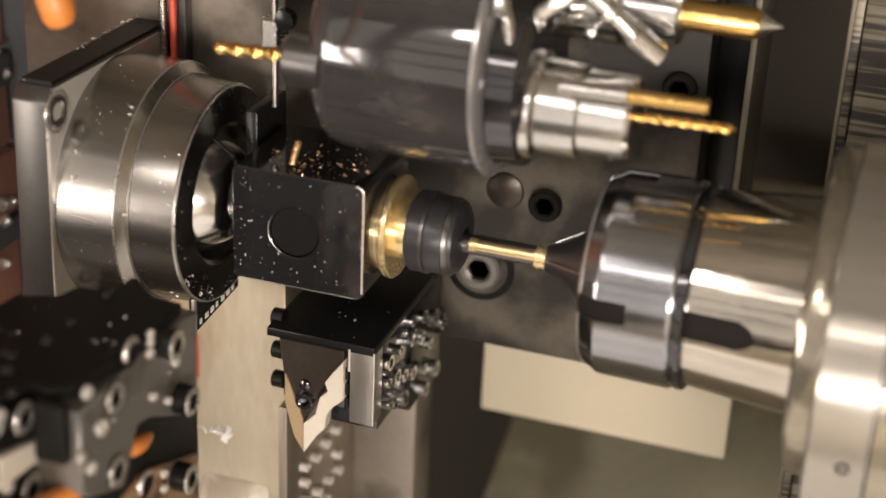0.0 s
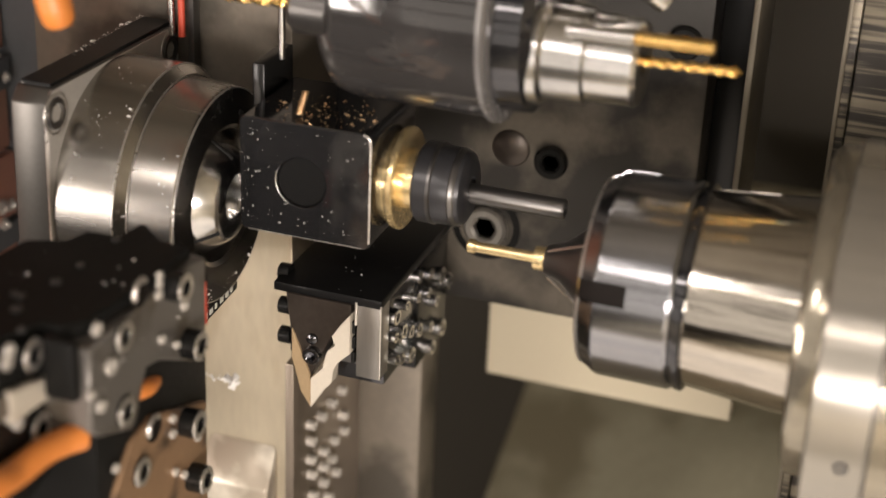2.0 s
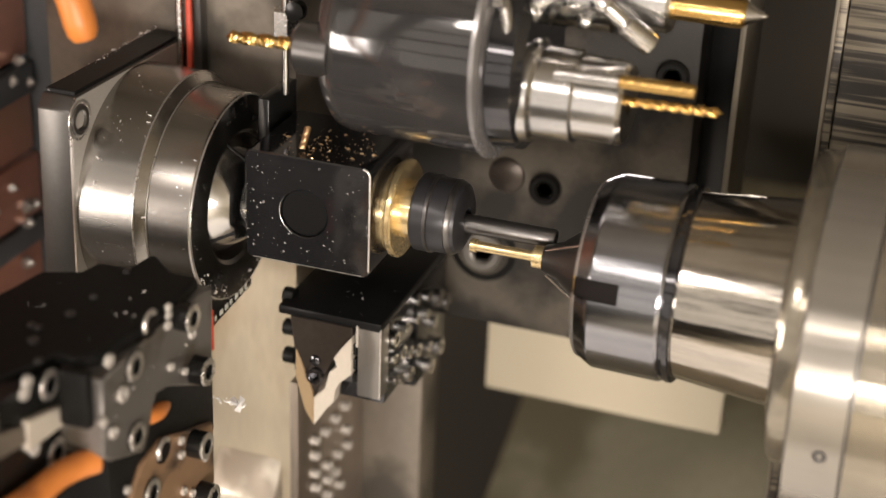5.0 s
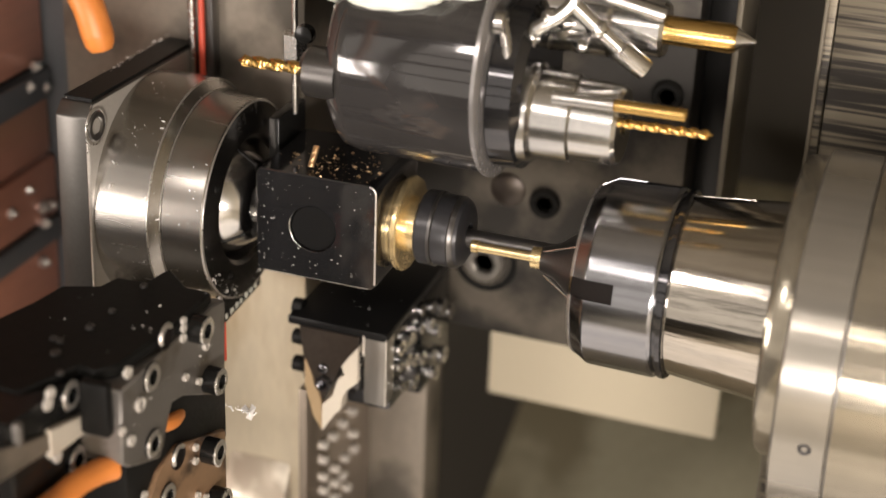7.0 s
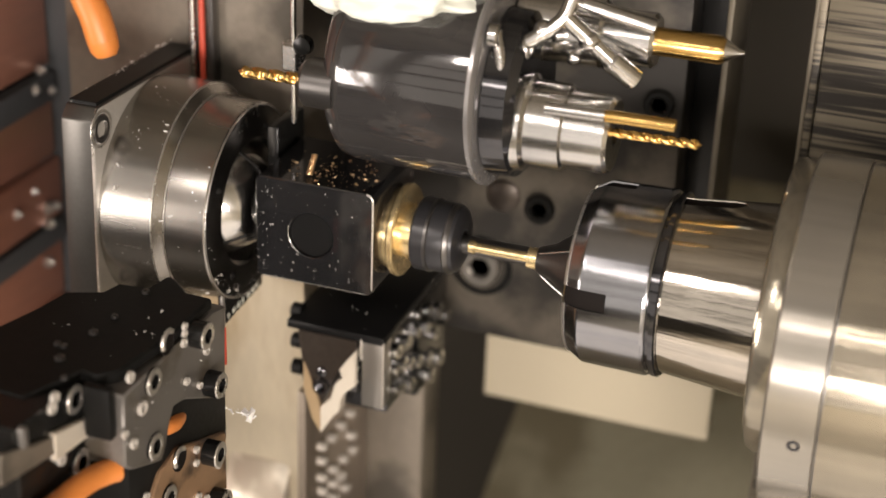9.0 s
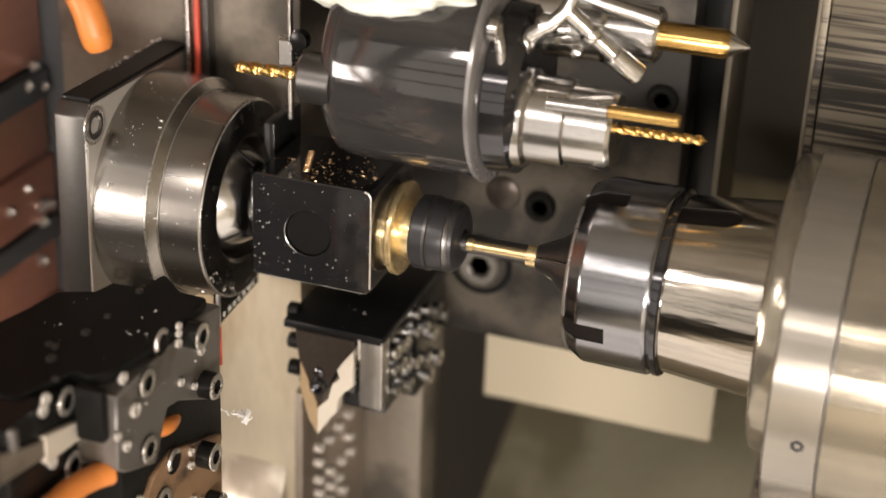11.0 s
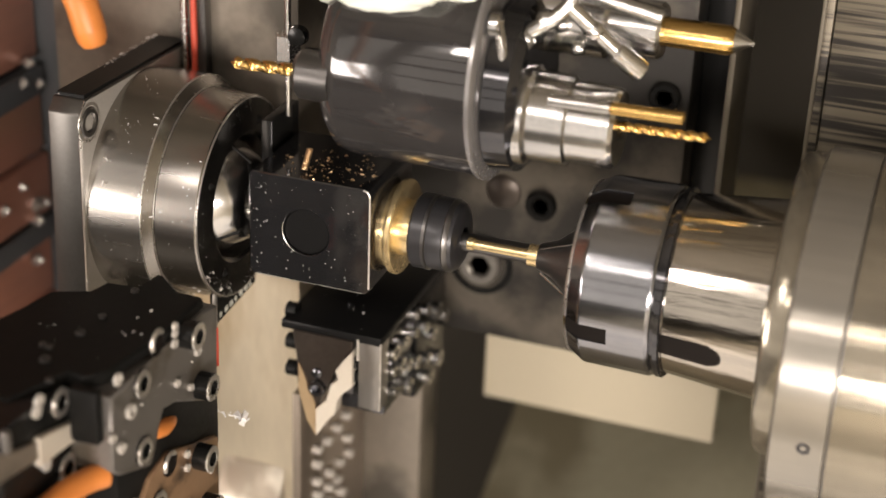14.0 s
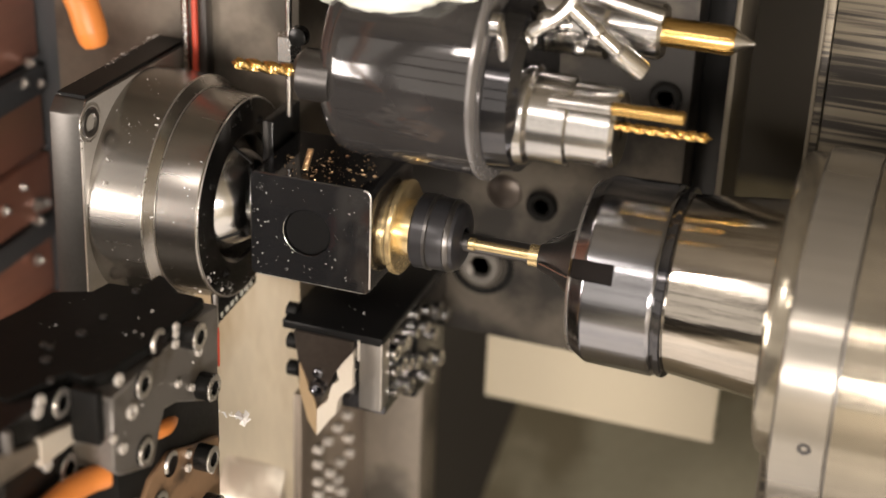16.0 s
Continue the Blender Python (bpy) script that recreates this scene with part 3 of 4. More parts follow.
def drills():
    riding(single("twist_drill", (38, -6, 41.8), twist((36, -6, 41.6), (61.2, -6, 42.1), 1.35, 4.0), TIN, "gold-coated twist drill in the bright holder", "drill"))
    riding(single("twist_drill", (-37, -23.5, 49.8), twist((-34, -23.5, 49.8), (-56.8, -23.5, 49.2), 1.7, 2.4), TIN, "gold-coated twist drill pointing backwards", "drill"))
    t = riding(thing("spotting_drill", (27, -18.7, 50.6), "gold-tipped straight cutter pin with steel shank", "drill"))
    part("shank", rod((24, -18.7, 50.5), (39, -18.7, 50.8), 1.6, 24), CHROME, t, "steel shank")
    part("tip", rod((39, -18.7, 50.8), (56.6, -18.7, 51.0), 1.6, 24, 0.4), TIN, t, "gold-coated tip")
    c = riding(thing("centre_drill", (44, 12.7, 60.8), "thick gold-coated centre drill with pointed steel tip", "drill"))
    part("body", revolve((0, 12.7, 60.8), (1, 0, 0), [(42, 0), (42, 3.7), (60, 3.7), (61.4, 3.0)], 48), TIN, c)
    part("point", revolve((0, 12.7, 60.8), (1, 0, 0), [(61.4, 3.0), (64.5, 1.2), (66.2, 0.4), (66.2, 0)], 32), CHROME, c, "bright point")


drills()


def nozzle():
    t = riding(thing("coolant_nozzle", (30, 0, 62), "bright steel coolant nozzle bent over the holder", "nozzle"))
    part("pipe", rod((24, -6, 70), (36, -1.5, 58.5), 2.2, 24, 0.3), CHROME, t)
    part("tip", rod((35, -2, 59.2), (41.5, 1.3, 53.5), 2.9, 24, 0.5), CHROME, t)
    part("arm", sweep([(10, -8, 60), (17, -8, 64), (24, -6, 70), (26, -2, 80)], 2.0), CHROME, t)
    for at, d, r in (((14, -9, 61), (1, 0, 0.6), 3.0), (((19, -7, 66)), (1, 0.2, 0.8), 2.6), ((30, -3.5, 64), (0.6, 0.3, -0.8), 2.9), ((20, 4, 62), (1, 0, 0), 2.4), ((25, 2, 57), (1, 0, 0), 2.0), ((14, 4, 56), (1, -0.4, 0), 2.6)):
        part("knuckle", revolve(Vector(at) - Vector(d).normalized() * r, d, [(0, 0), (0.2 * r, 0.7 * r), (0.7 * r, r), (1.3 * r, r), (1.8 * r, 0.7 * r), (2 * r, 0)], 24), CHROME, t, "bright pipe knuckle")
    part("bracket", sweep([(9, -14, 66), (11, -16, 60), (12, -18, 52), (11.5, -18, 46)], 1.5), STEEL, t, "curved bracket arm")
    u = riding(thing("coolant_tube", (38, 0, 72), "bright straight coolant tube above the holder", "nozzle"))
    part("tube", rod((22, 2, 72), (45, 4, 67), 2.2, 24, 0.3), CHROME, u)


nozzle()


def turning_tool():
    t = riding(thing("turning_tool", (-40, 12, -62), "steel turning tool holder with a pale diamond insert", "tool holder"))
    part("clamp_block", box(-31.9, -25.1, 2.4, 9, -59.6, -37.0, 0.4), CLAMP, t, "bright ground clamp block")
    # a black solid fills the gap as its shade
    part("wedge", box(-33.4, -32.0, 6, 30, -56, -40, 0.2), BLACK, t, "black wedge for the shade in a gap")
    part("body", box(-53.4, -33.4, 8.2, 30, -59.5, -38.0, 0.5), GUN, t)
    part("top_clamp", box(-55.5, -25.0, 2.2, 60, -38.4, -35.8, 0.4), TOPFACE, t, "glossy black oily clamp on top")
    part("shank", prism([(-51.6, -38.0), (-33.2, -38.0), (-33.2, -41.4), (-38.4, -48.4), (-44.4, -62.0), (-50.2, -48.7)], "y", 1.4, 8, 0.25), SHANK, t, "dark brown tool shank")
    part("insert", prism([(-33.0, -40.6), (-32.9, -52.2), (-36.2, -55.4), (-37.5, -58.0), (-38.0, -62.1), (-40.1, -64.6), (-44.0, -71.0), (-44.0, -61.8), (-40.7, -58.1), (-39.4, -52.7), (-37.2, -50.5), (-38.1, -47.9), (-36.0, -44.6)], "y", 0.4, 4.2, 0.15), CARBIDE, t, "pale notched cutting insert")
    part("insert_flank", prism([(-49.6, -48.0), (-46.9, -54.4), (-44.4, -60.8), (-44.1, -64.7), (-44.2, -70.8), (-46.9, -66.6), (-49.6, -56.7)], "y", 0.7, 4.2, 0.15), INSERT, t, "flank of the insert, warm light in its colour")
    # clamp block edges: wear and highlight together, as bright rods
    part("edge_line", rod((-25.2, 2.5, -59.2), (-25.2, 2.5, -37.4), 0.32, 8), BRIGHT, t, "worn edge, its highlight added as a bright strip")
    part("edge_line", rod((-32.0, 2.3, -44), (-32.0, 2.3, -37.4), 0.4, 8), BRIGHT, t, "worn corner, its highlight added as a bright strip")
    # slot shade, drawn as black boxes
    for z in (-45, -49.6, -54):
        part("slot", box(-33.2, -32.2, 2.0, 5, z - 1.7, z + 1.7, 0.2), BLACK, t, "black box for the shade in a slot beside the clamp block")
    screw(t, (-43.7, 1.6, -54.8), (0, -1, 0), 2.5, 2.2, DARK, "screw", "glossy black clamping screw")
    part("dowel", revolve((-43.9, 1.6, -50.2), (0, -1, 0), [(0, 1.6), (1.0, 1.5), (1.3, 0.9), (1.4, 0)], 20), DARK, t, "black dowel")
    for z in (-36, -46, -55):
        screw(t, (-53.4, 9, z), (-1, 0, 0), 2.4, 3.2, BLACK, "screw")


turning_tool()


def platen():
    t = riding(thing("tool_platen", (0, 60, -60), "dirty dark machined tool platen with large socket screws", "machine plate"))
    part("plate", box(-230, 43.5, 62, 80, -62, 160, 0.8), CAST, t)
    for x, z, r, mat in ((-15.5, -37.5, 6.4, CLAMP), (2.6, -14.2, 4.8, BLACK), (36.5, 25.5, 4.6, BLACK)):
        if x < 0:
            part("counterbore", revolve((x, 62.2, z), (0, -1, 0), [(0, r * 1.62), (0.4, r * 1.6), (0.4, r * 1.3), (0.1, r * 1.27)], 48, caps=False), BLACK, t, "dark counterbore rim")
        screw(t, (x, 62, z), (0, -1, 0), r, 2.4, mat, "screw")
    # added low disc that stands for a murky dark patch, no known part
    part("plug", revolve((-9.5, 62.1, -12.2), (0, -1, 0), [(0, 5.6), (0.6, 5.2), (1.2, 3.6), (1.4, 0)], 32), SHANK, t, "dark disc added for a murky patch on the plate")
    part("side_rail", box(53.4, 55.2, 60, 90, -40, 160, 0.4), RAIL, t, "grey vertical rail")
    # black box put in as the recess's shade
    part("recess", box(43.5, 52.5, 76, 90, -60, 160, 0.4), BLACK, t, "black box for the shade in the recess beside the plate")
    return t


platen()


def lower_plates():
    t = riding(thing("support_post", (-76, 40, -240), "pale milled steel post under the tools", "machine plate"))
    part("post", box(-130, -61.5, 28, 60, -240, -28.4, 0.5), PLATE, t)
    # the post's shaded upper part, split off to take a darker colour
    part("upper_panel", box(-139.6, -61.5, 28, 60, -28, 140, 0.5), PANEL, t, "upper part of the post, shade put into its oily grey")
    part("foot", prism([(28, -240), (28, -104), (20, -116), (14, -240)], "x", -88, -66, 1.2, 2), FOOT, t, "sloping foot of the post, bright sheen in its colour")
    b = riding(thing("gang_block", (-57, 40, -150), "milled steel gang block with rows of bright screws", "tool block"))
    part("body", box(-56.6, -54, 12, 64, -160, -66, 0.4), GANG, b)
    part("backing", box(-61, -34, 64, 80, -230, -62.5, 0.6), PANEL, b, "wide milled backing plate")
    for y, z in ((45.6, -91.8), (37.8, -92.0), (30.0, -92.2), (22.3, -90.8), (47.0, -101.2), (47.8, -107.3), (40.0, -106.2), (31.9, -105.3), (22.3, -96.2), (31.9, -110.8), (38.1, -111.6), (22.3, -102.6), (41.7, -118.5), (22.9, -108.0), (32.0, -116.4), (24.0, -116.0), (36.0, -124.0)):
        screw(b, (-54, y, z), (1, 0, 0), 1.55, 2.6, SILVER, "screw")
    c = riding(thing("rear_tool_holder", (-28, 30, -72), "dark tool holder with a cluster of bright screws", "tool holder"))
    part("body", box(-40, -26, 34.5, 60, -73, -38, 0.8), BLACK, c)
    part("front_step", box(-40, -26.4, 9.6, 34.4, -65, -37.5, 0.6), DARK, c, "stepped front of the holder")
    for y, z, r in ((12.1, -44.9, 2.4), (11.6, -50.8, 1.6), (13, -58.2, 1.6), (25.2, -63, 2.4), (18, -52, 2.2), (29, -47, 1.5), (24, -55, 2.0), (20, -45, 1.5), (31, -58, 2.2), (17, -60, 1.8), (30, -41, 1.8)):
        screw(c, (-26.4, y, z), (1, 0, 0), r, 2.6, CHROME, "screw")
    for y, z, r in ((38.1, -43.7, 1.7), (48.7, -48.8, 2.4), (37, -49, 1.6), (39.7, -61.1, 1.7), (50.5, -66.7, 2.6), (44, -55, 1.8), (56, -54, 2.4), (42, -69, 2.2)):
        screw(c, (-26, y, z), (1, 0, 0), r, 2.6, CHROME, "screw")


lower_plates()


def cream_guard():
    t = riding(thing("sheet_guard", (15, 100, -107), "cream painted sheet metal guard behind the platen", "guard"))
    part("panel", box(-23.8, 56.4, 100, 102.5, -106.4, -30, 0.4), CREAM, t)
    part("folded_lip", box(-23.8, 56.4, 100, 112, -107.6, -105.8, 0.5), CREAM, t, "folded lower lip")
    for x in (-20, 52):
        screw(t, (x, 100, -50), (0, -1, 0), 2.6, 1.6, GUN, "screw")


cream_guard()


def socket(parent, at, r, h):
    """A black cap screw along +x with a bright worn rim on its face."""
    b = part("cap_screw", revolve(at, (1, 0, 0), [(0, 0), (0, r), (h - 0.3, r), (h, r - 0.3), (h, r * 0.5), (h - 1.6, r * 0.48), (h - 1.6, 0)], 28), BLACK, parent, "black cap screw")
    part("rim", revolve(at, (1, 0, 0), [(h - 0.35, r + 0.03), (h + 0.02, r - 0.28), (h + 0.06, r * 0.56), (h - 0.2, r * 0.5)], 28, caps=False), BRIGHT, b, "bright worn rim")


def hole(parent, at, r):
    """A flat near-black disc for a counterbore's shade, with a bright lip on its upper side."""
    x, y, z = at
    b = part("counterbore", revolve(at, (1, 0, 0), [(-0.2, 0), (-0.2, r), (0.25, r), (0.25, r * 0.92), (0.08, r * 0.9), (0.08, 0)], 28), SLOT, parent, "near-black disc for the shade in a counterbore")
    arc = [(x + 0.2, y + 0.8 * r * math.cos(a), z + 0.8 * r * math.sin(a)) for a in [radians(40 + 16 * k) for k in range(11)]]
    part("lip", sweep(arc, 0.2 * r, 8), BRIGHT, b, "bright lip")


def near_tools():
    t = riding(thing("near_tool_holder", (-60, -80, -40), "black gang tool holder with socket screws on its flank", "tool holder", "near gang holders"))
    part("body", prism([(-102, -2.6), (-103.2, -21.3), (-99.6, -24.1), (-86.0, -29.8), (-83.7, -27.2), (-81.3, -21.6), (-79.0, -18.2), (-72.9, -19.6), (-51.6, -31.0), (-50.2, -4.3), (-57, -2.6)], "x", -70, -48.5, 0.5), FLANK, t, "worn grey flank")
    part("top_clamp", prism([(-96, -112), (-86, -78), (-84.2, -67.8), (-80.3, -66.1), (-75.8, -64.1), (-74.3, -58.4), (-66.5, -57.7), (-65.2, -50.3), (-63.6, -49.6), (-56.2, -56.1), (-49.0, -56.4), (-49.0, -62.6), (-49.4, -78), (-52.2, -97.1), (-55.7, -101.4), (-59.9, -100.4), (-66, -116)], "z", -2.4, 0.8, 0.6), MATT, t, "flat black oily top clamp")
    part("inner_block", box(-74, -50.2, -99, -48, -46, -12, 0.5), MATT, t, "black inner block")
    part("front_cover", box(-57, -50, -106, -103.2, -13, 0.4, 0.5), MATT, t, "black front cover")
    part("red_strip", box(-50.0, -48.8, -50.1, -49.4, -22, -11, 0.2), RED, t, "faded red strip along the edge")
    part("hose_end", sweep([(-52.5, -84, -21), (-50.6, -80.5, -23.6), (-50.4, -76, -25.0), (-52, -71, -26.5)], 2.2, 12), ORANGE, t, "orange hose end in the notch")
    for y, z in ((-89.0, -5.6), (-89.6, -23.3)):
        socket(t, (-48.5, y, z), 3.5, 0.9)
    socket(t, (-48.5, -67.5, -3.6), 3.5, 4.0)
    socket(t, (-48.5, -61.0, -21.2), 3.5, 4.0)
    hole(t, (-48.5, -81.0, 1.0), 3.4)
    for y, z, r in ((-99.3, 1.1, 1.5), (-94.5, -9.8, 1.9), (-99.2, -16.8, 1.4), (-103.0, -12.1, 1.1), (-72.7, -14.4, 1.1), (-66.1, -19.1, 1.0), (-72.8, 1.1, 1.0), (-73.0, -0.8, 1.0), (-73.4, -3.2, 1.2), (-61.9, -11.2, 1.3)):
        screw(t, (-48.5, y, z), (1, 0, 0), r, 0.9, SILVER, "pin", "small bright pin")
    for x, y, r in ((-65.9, -75.2, 0.9), (-66.5, -84.2, 1.2), (-71.4, -92.3, 0.9), (-69.5, -92.7, 0.9), (-67.4, -97.9, 1.3), (-61.7, -105.3, 0.9), (-65.4, -60.6, 1.0)):
        screw(t, (x, y, 0.8), (0, 0, 1), r, 0.8, GUN, "pin", "small grey pin")
    u = riding(thing("near_tool_holder", (-60, -65, -70), "brown-lit lower tool holder with socket screws on its flank", "tool holder", "near gang holders"))
    # the body's warm light is in its material colour
    part("body", prism([(-76.3, -31.8), (-86.2, -33.5), (-98, -46), (-100, -80), (-51, -90), (-50.6, -42), (-64, -37)], "x", -72, -49, 0.5), BROWNLIT, u)
    socket(u, (-49, -62.1, -41.4), 3.5, 4.2)
    socket(u, (-49, -59.3, -58.1), 3.5, 4.2)
    socket(u, (-49, -83.1, -42.4), 3.5, 0.9)
    hole(u, (-49, -76.5, -34.9), 3.4)
    for y, z in ((-68.1, -37.2), (-68.4, -41.0), (-56.2, -49.0), (-94.0, -35.1), (-67.8, -51.7), (-63.5, -55.0)):
        screw(u, (-49, y, z), (1, 0, 0), 1.1, 0.9, SILVER, "pin", "small bright pin")
    v = riding(thing("near_tool_holder", (-66, -108, -30), "black tool holder with a pale square insert", "tool holder", "near gang holders"))
    part("body", prism([(-130, 2), (-97, -2), (-97, -32), (-130, -40)], "x", -84, -59, 0.6), BLACK, v)
    part("insert", prism([(-117.2, -6.1), (-103.0, -9.8), (-102.4, -15.1), (-117.4, -13.5)], "x", -59.2, -57.6, 0.3), CARBIDE, v, "pale insert")
    socket(v, (-59, -106.6, -3.2), 3.6, 0.9)
    part("pale_clamp", prism([(-137, 0.0), (-126.2, -4.1), (-117, -7.0), (-117, -11.6), (-129.1, -9.4), (-138, -7.6)], "x", -59.2, -57.9, 0.3), PANEL, v, "pale grey worn clamp")
    part("peg", box(-59, -57.2, -129.2, -127.4, -3.2, 2.0, 0.3), FLANK, v, "grey peg")
    for y, z in ((-114.4, 1.6), (-115.7, -0.5), (-113.7, -15.2), (-97.5, -27.9), (-118, -23)):
        screw(v, (-59, y, z), (1, 0, 0), 1.5, 0.9, SILVER, "pin", "small bright pin")
    socket(v, (-59, -105.8, -20.8), 3.6, 0.9)


near_tools()


def side_things():
    t = thing("way_cover", (-163, 0, -90), "brown oily way cover with grey joint strips and nuts", "way cover")
    for z0, z1, x in ((12.0, 110, -161), (-19.0, 0.4, -161), (-40.0, -20.0, -159.5), (-70.0, -49.4, -161), (-92.0, -71.0, -159.5)):
        part("panel", box(-168, x, -70, 50, z0, z1, 0.8), COPPER, t, "brown lacquered panel")
    for z0, z1 in ((0.8, 10.2), (-49.0, -41.4)):
        part("joint_strip", box(-166, -158.6, -70, 49, z0, z1, 0.6), SLATE, t, "grey joint strip")
        # shade of the gap, drawn as a black bar
        part("shadow_gap", box(-167, -162.5, -70, 49, z1 + 0.2, z1 + 1.5, 0.1), BLACK, t, "black bar for the shade in the gap over the strip")
    for y, z, r in ((37.3, 7.6, 2.2), (41.9, 12.7, 1.8), (46.2, 4.5, 2.0), (40.2, -35.0, 2.6), (44.6, -35.9, 2.0), (40.3, -40.6, 2.2), (22.4, -29.6, 2.0), (38.5, -54.0, 2.0), (32.9, -25.9, 1.5)):
        part("nut", revolve((-160.5, y, z), (1, 0, 0), [(0, r), (1.8, r), (2.4, 0.7 * r), (2.8, 0.5 * r), (3.4, 0.45 * r), (3.4, 0)], 6), BRIGHT, t, "small bright nut")
    part("lower_skirt", box(-168, -161, -70, 50, -160, -92.4, 0.5), BLACK, t, "black lower skirt")
    part("side_flank", box(-200, -140, 52, 60, -90, 130, 0.5), SLATE, t, "dark slate grey flank of the cover")
    h = thing("orange_hose", (-85, -50, 90), "orange rubber hose hanging from above", "hose")
    part("hose", join(sweep([(-92, -46, 120), (-86.6, -49, 80), (-82.0, -50, 68), (-80.4, -50, 62.5)], 3.9), revolve((-80.4, -50, 62.5), (0.25, 0, -1), [(0, 3.9), (2.4, 3.6), (4.0, 2.6), (4.6, 0)], 16)), ORANGE, h)
    p = thing("red_pipe", (-93, 24, 20), "red hose beside a pale pipe", "hose")
    riding(p)
    part("hose", sweep([(-91.7, 24, 150), (-91.7, 24, 90), (-91.7, 24, 20)], 0.95), RED, p)
    part("pipe", sweep([(-94.7, 24, 150), (-94.7, 24, 90), (-94.7, 24, 20)], 1.1), STEEL, p)
    part("corner_strip", box(-90, -88.2, 24, 27.9, -20, 150, 0.3), GUN, p, "grey edge strip")
    o = riding(thing("orange_cable", (-55, -100, -30), "orange hose looped between the near tools", "hose"))
    part("hose", sweep([(-51.5, -101.8, -23.2), (-53.6, -106, -22.8), (-54.8, -112, -22.2), (-55.6, -120, -22.3), (-56.4, -134, -22), (-68, -149, -42), (-87, -162.6, -74), (-108.5, -200, -101.7), (-130, -230, -80), (-140, -225, -10), (-138, -205, 60), (-120, -170, 120), (-104, -110, 170)], 3.0), ORANGE, o)
    w = thing("side_panel", (110, 90, 0), "brushed grey sheet metal side panel", "guard")
    part("panel", box(77.6, 80.6, 56, 110, -200, 200, 0.4), SHEET, w)
    part("face", box(80.8, 170, 57, 61, -200, 200, 0.4), SHEET, w, "brushed sheet with dark oily streaks")
    part("edge_line", box(77.3, 78.4, 55.4, 56.4, -200, 200, 0.2), RAIL, w, "thin bright folded edge")


side_things()


# ---- rod, rag and chips ----
def small_rod():
    t = riding(thing("clamp_stem", (-55.5, 8, 30), "thin bright steel stem with a hexagon nut", "rod"))
    part("stem", rod((-55.5, 8, 24), (-55.5, 8, 84), 0.9, 16), CHROME, t)
    part("nut", revolve((-55.5, 8, 40), (0, 0, 1), [(0, 0), (0, 3.2), (0.4, 3.6), (7, 3.6), (7.4, 3.2), (7.4, 0)], 6), STEEL, t, "hexagon nut")
    part("knob", revolve((-49, 2, 50), (0, -1, 0), [(0, 0), (0, 2.2), (1.4, 2.8), (3.4, 2.4), (4, 0)], 32), BLACK, t, "round black knob")


small_rod()


def rag():
    bm = bmesh.new()
    bmesh.ops.create_icosphere(bm, subdivisions=5, radius=1)
    for v in bm.verts:
        c = v.co.copy()
        f = 1 + 0.22 * noise.noise(c * 2.2) + 0.10 * noise.noise(c * 5.0 + Vector((3, 1, 0)))
        v.co = Vector((c.x * 24 * f - 20, c.y * 12 * f - 10, c.z * 10 * f + 72.5))
    riding(single("wiping_rag", (-20, -10, 66), bm, RAG, "crumpled pale rag lying on the drum", "rag", smooth=60))


rag()


def shards(spots, size, seed):
    """Small bent chips: spots are (place, normal)."""
    rnd = random.Random(seed)
    bm = bmesh.new()
    for p, nrm in spots:
        n, u, w = frame_of(nrm)
        a = rnd.uniform(0, 6.28)
        e, g = u * math.cos(a) + w * math.sin(a), w * math.cos(a) - u * math.sin(a)
        k = size * rnd.choice((0.3, 0.35, 0.4, 0.5, 0.5, 0.6, 0.8, 1.2, 1.9))
        q = Vector(p)
        vs = [bm.verts.new(q + e * k * x + g * k * y * rnd.uniform(0.5, 1) + n * k * z) for x, y, z in ((-0.7, -0.3, 0), (0.7, -0.35, 0), (0.8, 0.3, 0), (-0.5, 0.35, 0), (rnd.uniform(-.4, .4), 0, rnd.uniform(0.3, 0.7)))]
        for i in range(4):
            bm.faces.new((vs[i], vs[(i + 1) % 4], vs[4]))
        bm.faces.new(vs[:4])
    return bm


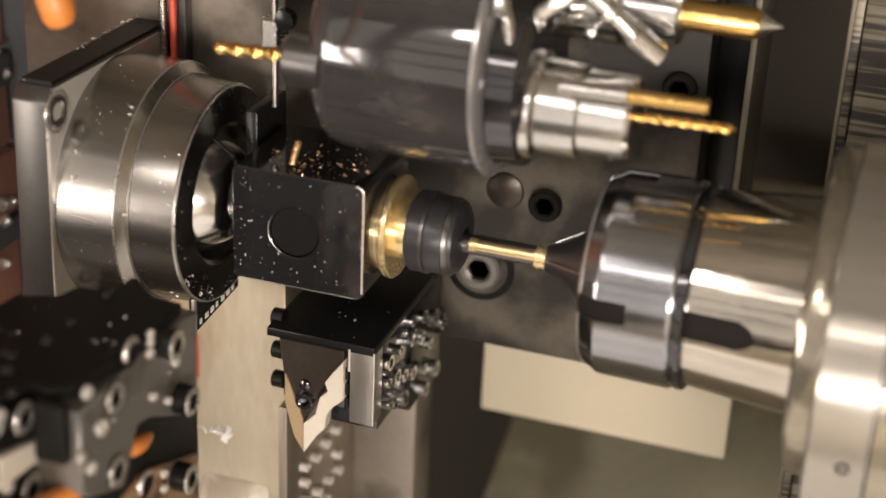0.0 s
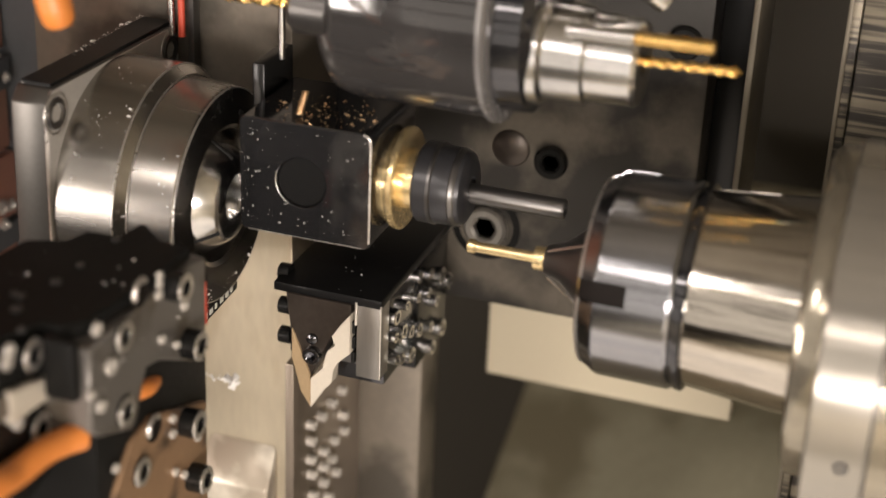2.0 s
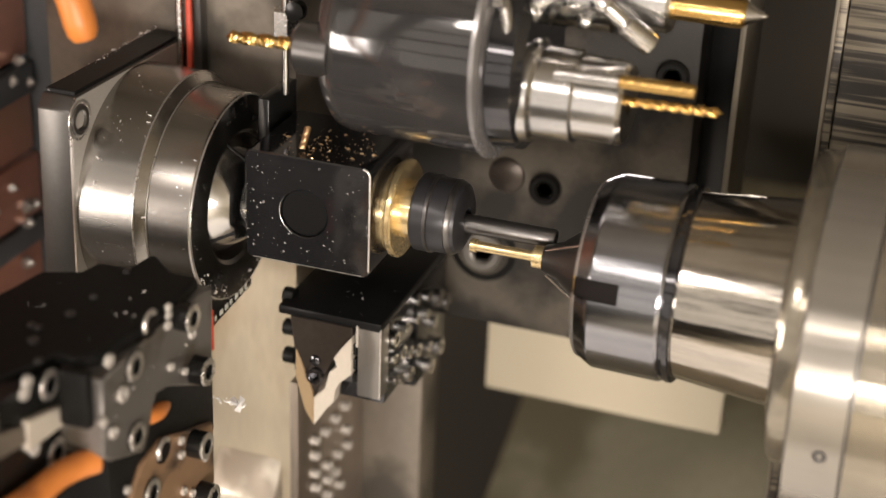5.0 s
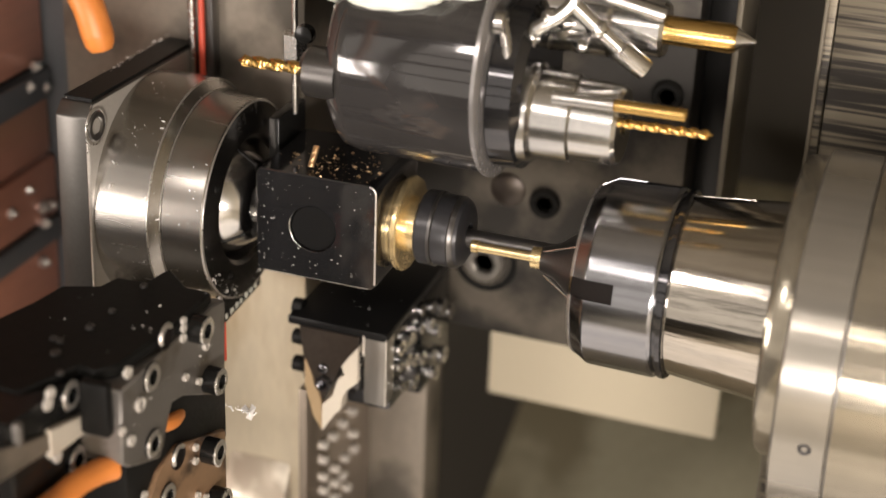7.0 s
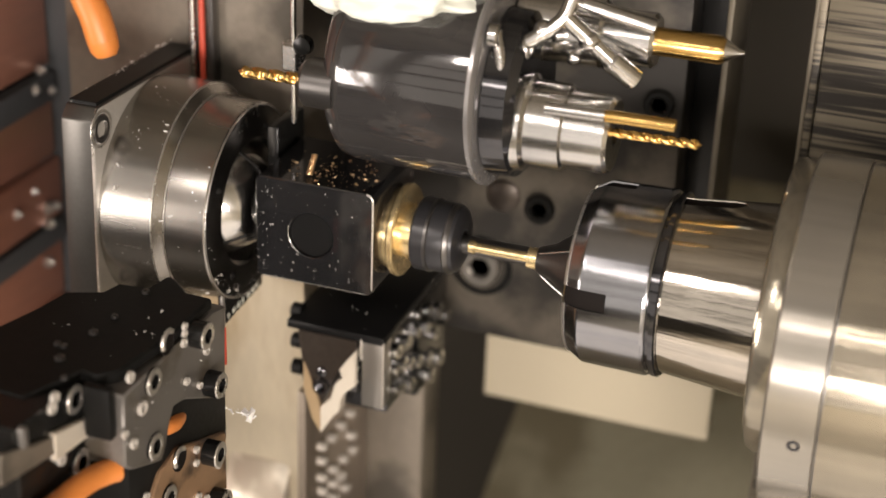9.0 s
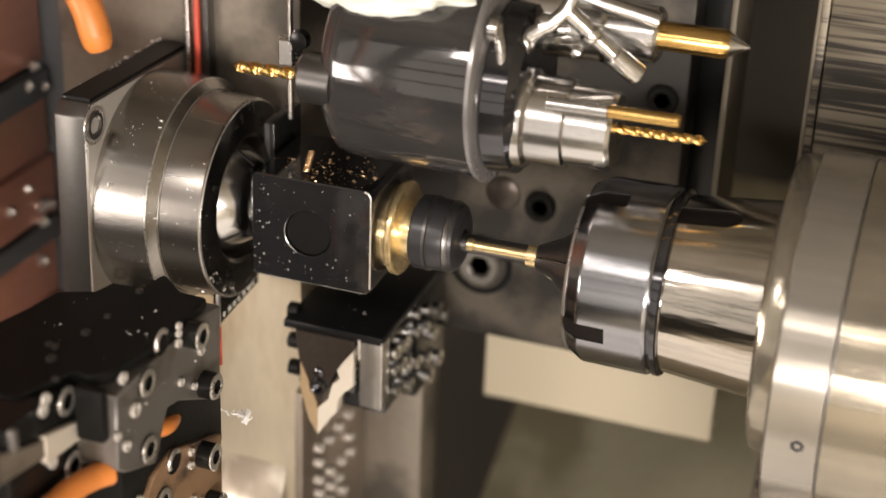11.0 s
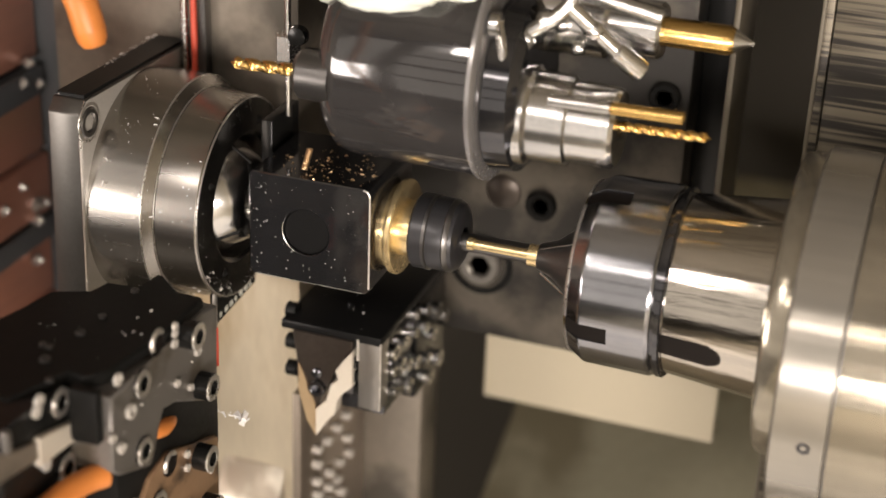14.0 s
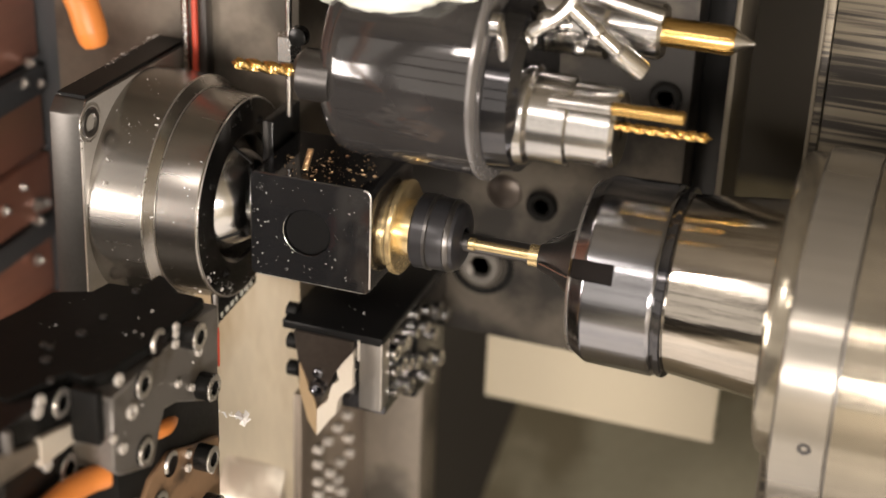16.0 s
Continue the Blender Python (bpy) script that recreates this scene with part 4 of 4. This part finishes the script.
def chips():
    rnd = random.Random(4)
    spots = []
    for _ in range(170):
        x = -57 + 34 * rnd.random() ** 1.7
        spots.append(((x, -13.25, rnd.uniform(-13.5, 15)), (0, -1, 0)))
    spots = [s for s in spots if math.hypot(s[0][0] + 41.1, s[0][2] - 0.7) > 7]
    riding(single("brass_chips", (-40, -13, 0), shards(spots, 0.18, 1), FLECK, "fine bright chips stuck to the block front", "chips", kind="stuff", smooth=0))
    spots = []
    for _ in range(190):
        spots.append(((rnd.gauss(-38, 8.5), rnd.gauss(-4, 5), 16.05), (rnd.uniform(-.5, .5), rnd.uniform(-.5, .5), 1)))
    spots = [s for s in spots if -56 < s[0][0] < -24 and -12.5 < s[0][1] < 16]
    riding(single("brass_chips", (-40, 0, 16), shards(spots, 0.48, 2), CHIP, "loose brass chips heaped on the block top", "chips", kind="stuff", smooth=0))
    riding(single("curled_chip", (-43, -8.6, 16), sweep([(-43.6 + 0.03 * k + 0.75 * math.cos(k * 1.2), -8.5 + 0.75 * math.sin(k * 1.2), 16.6 + 0.11 * k) for k in range(58)], 0.22, 6), CHIP, "springy curled brass chip on the block", "chip"))
    spots = []
    for _ in range(60):
        a, r = rnd.gauss(4.4, 0.7), rnd.uniform(24.0, 27.2)
        spots.append(((-65.75, LY + r * math.cos(a), LZ + r * math.sin(a)), (1, 0, 0)))
    for _ in range(110):
        a = rnd.uniform(1.7, 4.4)
        x = rnd.uniform(-95, -67)
        r = 28.45 if x > -77 else 32.6 + (x + 95) * -0.085 + 0.9
        spots.append(((x, LY + r * math.cos(a), LZ + r * math.sin(a)), (0, math.cos(a), math.sin(a))))
    for _ in range(120):
        spots.append(((rnd.uniform(-105.2, -103.6), rnd.uniform(-29, 31), LZ + 33.9), (0, 0, 1)))
    single("brass_chips", (-90, 0, 0), shards(spots, 0.42, 3), FLECK, "fine bright chips on the spindle nose and flange", "chips", kind="stuff", smooth=0)
    # chips together with wet glints, all drawn as pale flecks
    spots = [((rnd.uniform(-54, -26), rnd.uniform(3, 40), -35.75), (rnd.uniform(-.5, .5), rnd.uniform(-.5, .5), 1)) for _ in range(14)]
    riding(single("chips_and_glints", (-40, 20, -36), shards(spots, 0.45, 5), FLECK, "bright flecks for chips and wet glints on the black clamp", "chips", kind="stuff", smooth=0))
    spots = [((rnd.uniform(-80, -52), rnd.uniform(-95, -60), 0.85), (rnd.uniform(-.5, .5), rnd.uniform(-.5, .5), 1)) for _ in range(16)]
    spots += [((-48.4, rnd.uniform(-100, -52), rnd.uniform(-20, -4)), (1, 0, 0)) for _ in range(14)]
    riding(single("chips_and_glints", (-65, -78, 1), shards(spots, 0.4, 6), FLECK, "fine flecks for chips and wet glints on the near holder", "chips", kind="stuff", smooth=0))
    t = riding(thing("metal_shred", (-50, -48, -37), "shiny torn metal shred caught on the holder", "chip"))
    part("shred", shards([((-55.6 + 0.66 * k, -48.0 + rnd.uniform(-0.6, 0.6), -36.9 + 0.019 * k + rnd.uniform(-0.5, 0.3)), (0.2, -1, rnd.uniform(-1, 1))) for k in range(22)], 1.5, 7), FLECK, t, smooth=0)


chips()


# ---- movement ----
TURN = [(0, 3.5), (0.3, -4), (0.6, -8.5), (0.8, -8.5), (0.9, -30), (1.0, -55), (1.15, -76.4), (8.5, -77.0), (8.8, -80.0), (9.0, -82.5), (9.2, -90.0), (11.3, -112.0), (11.5, -118.4), (12, -138.5), (12.5, -154.3),
        (13, -172), (13.5, -184), (14, -196), (14.5, -209), (15, -222.5), (15.5, -234), (16, -246.5)]


def motions():
    for ob in MOVERS:
        m = ob.matrix_basis.copy()
        walk(ob, [(r[0], Matrix.Translation(r[1:]) @ m) for r in PLATEN])
    for ob in ROTORS:
        p = ob.matrix_basis.translation.copy()
        walk(ob, [(t, Matrix.Translation(p) @ pose(0, 0, 0, -a)) for t, a in TURN])


motions()
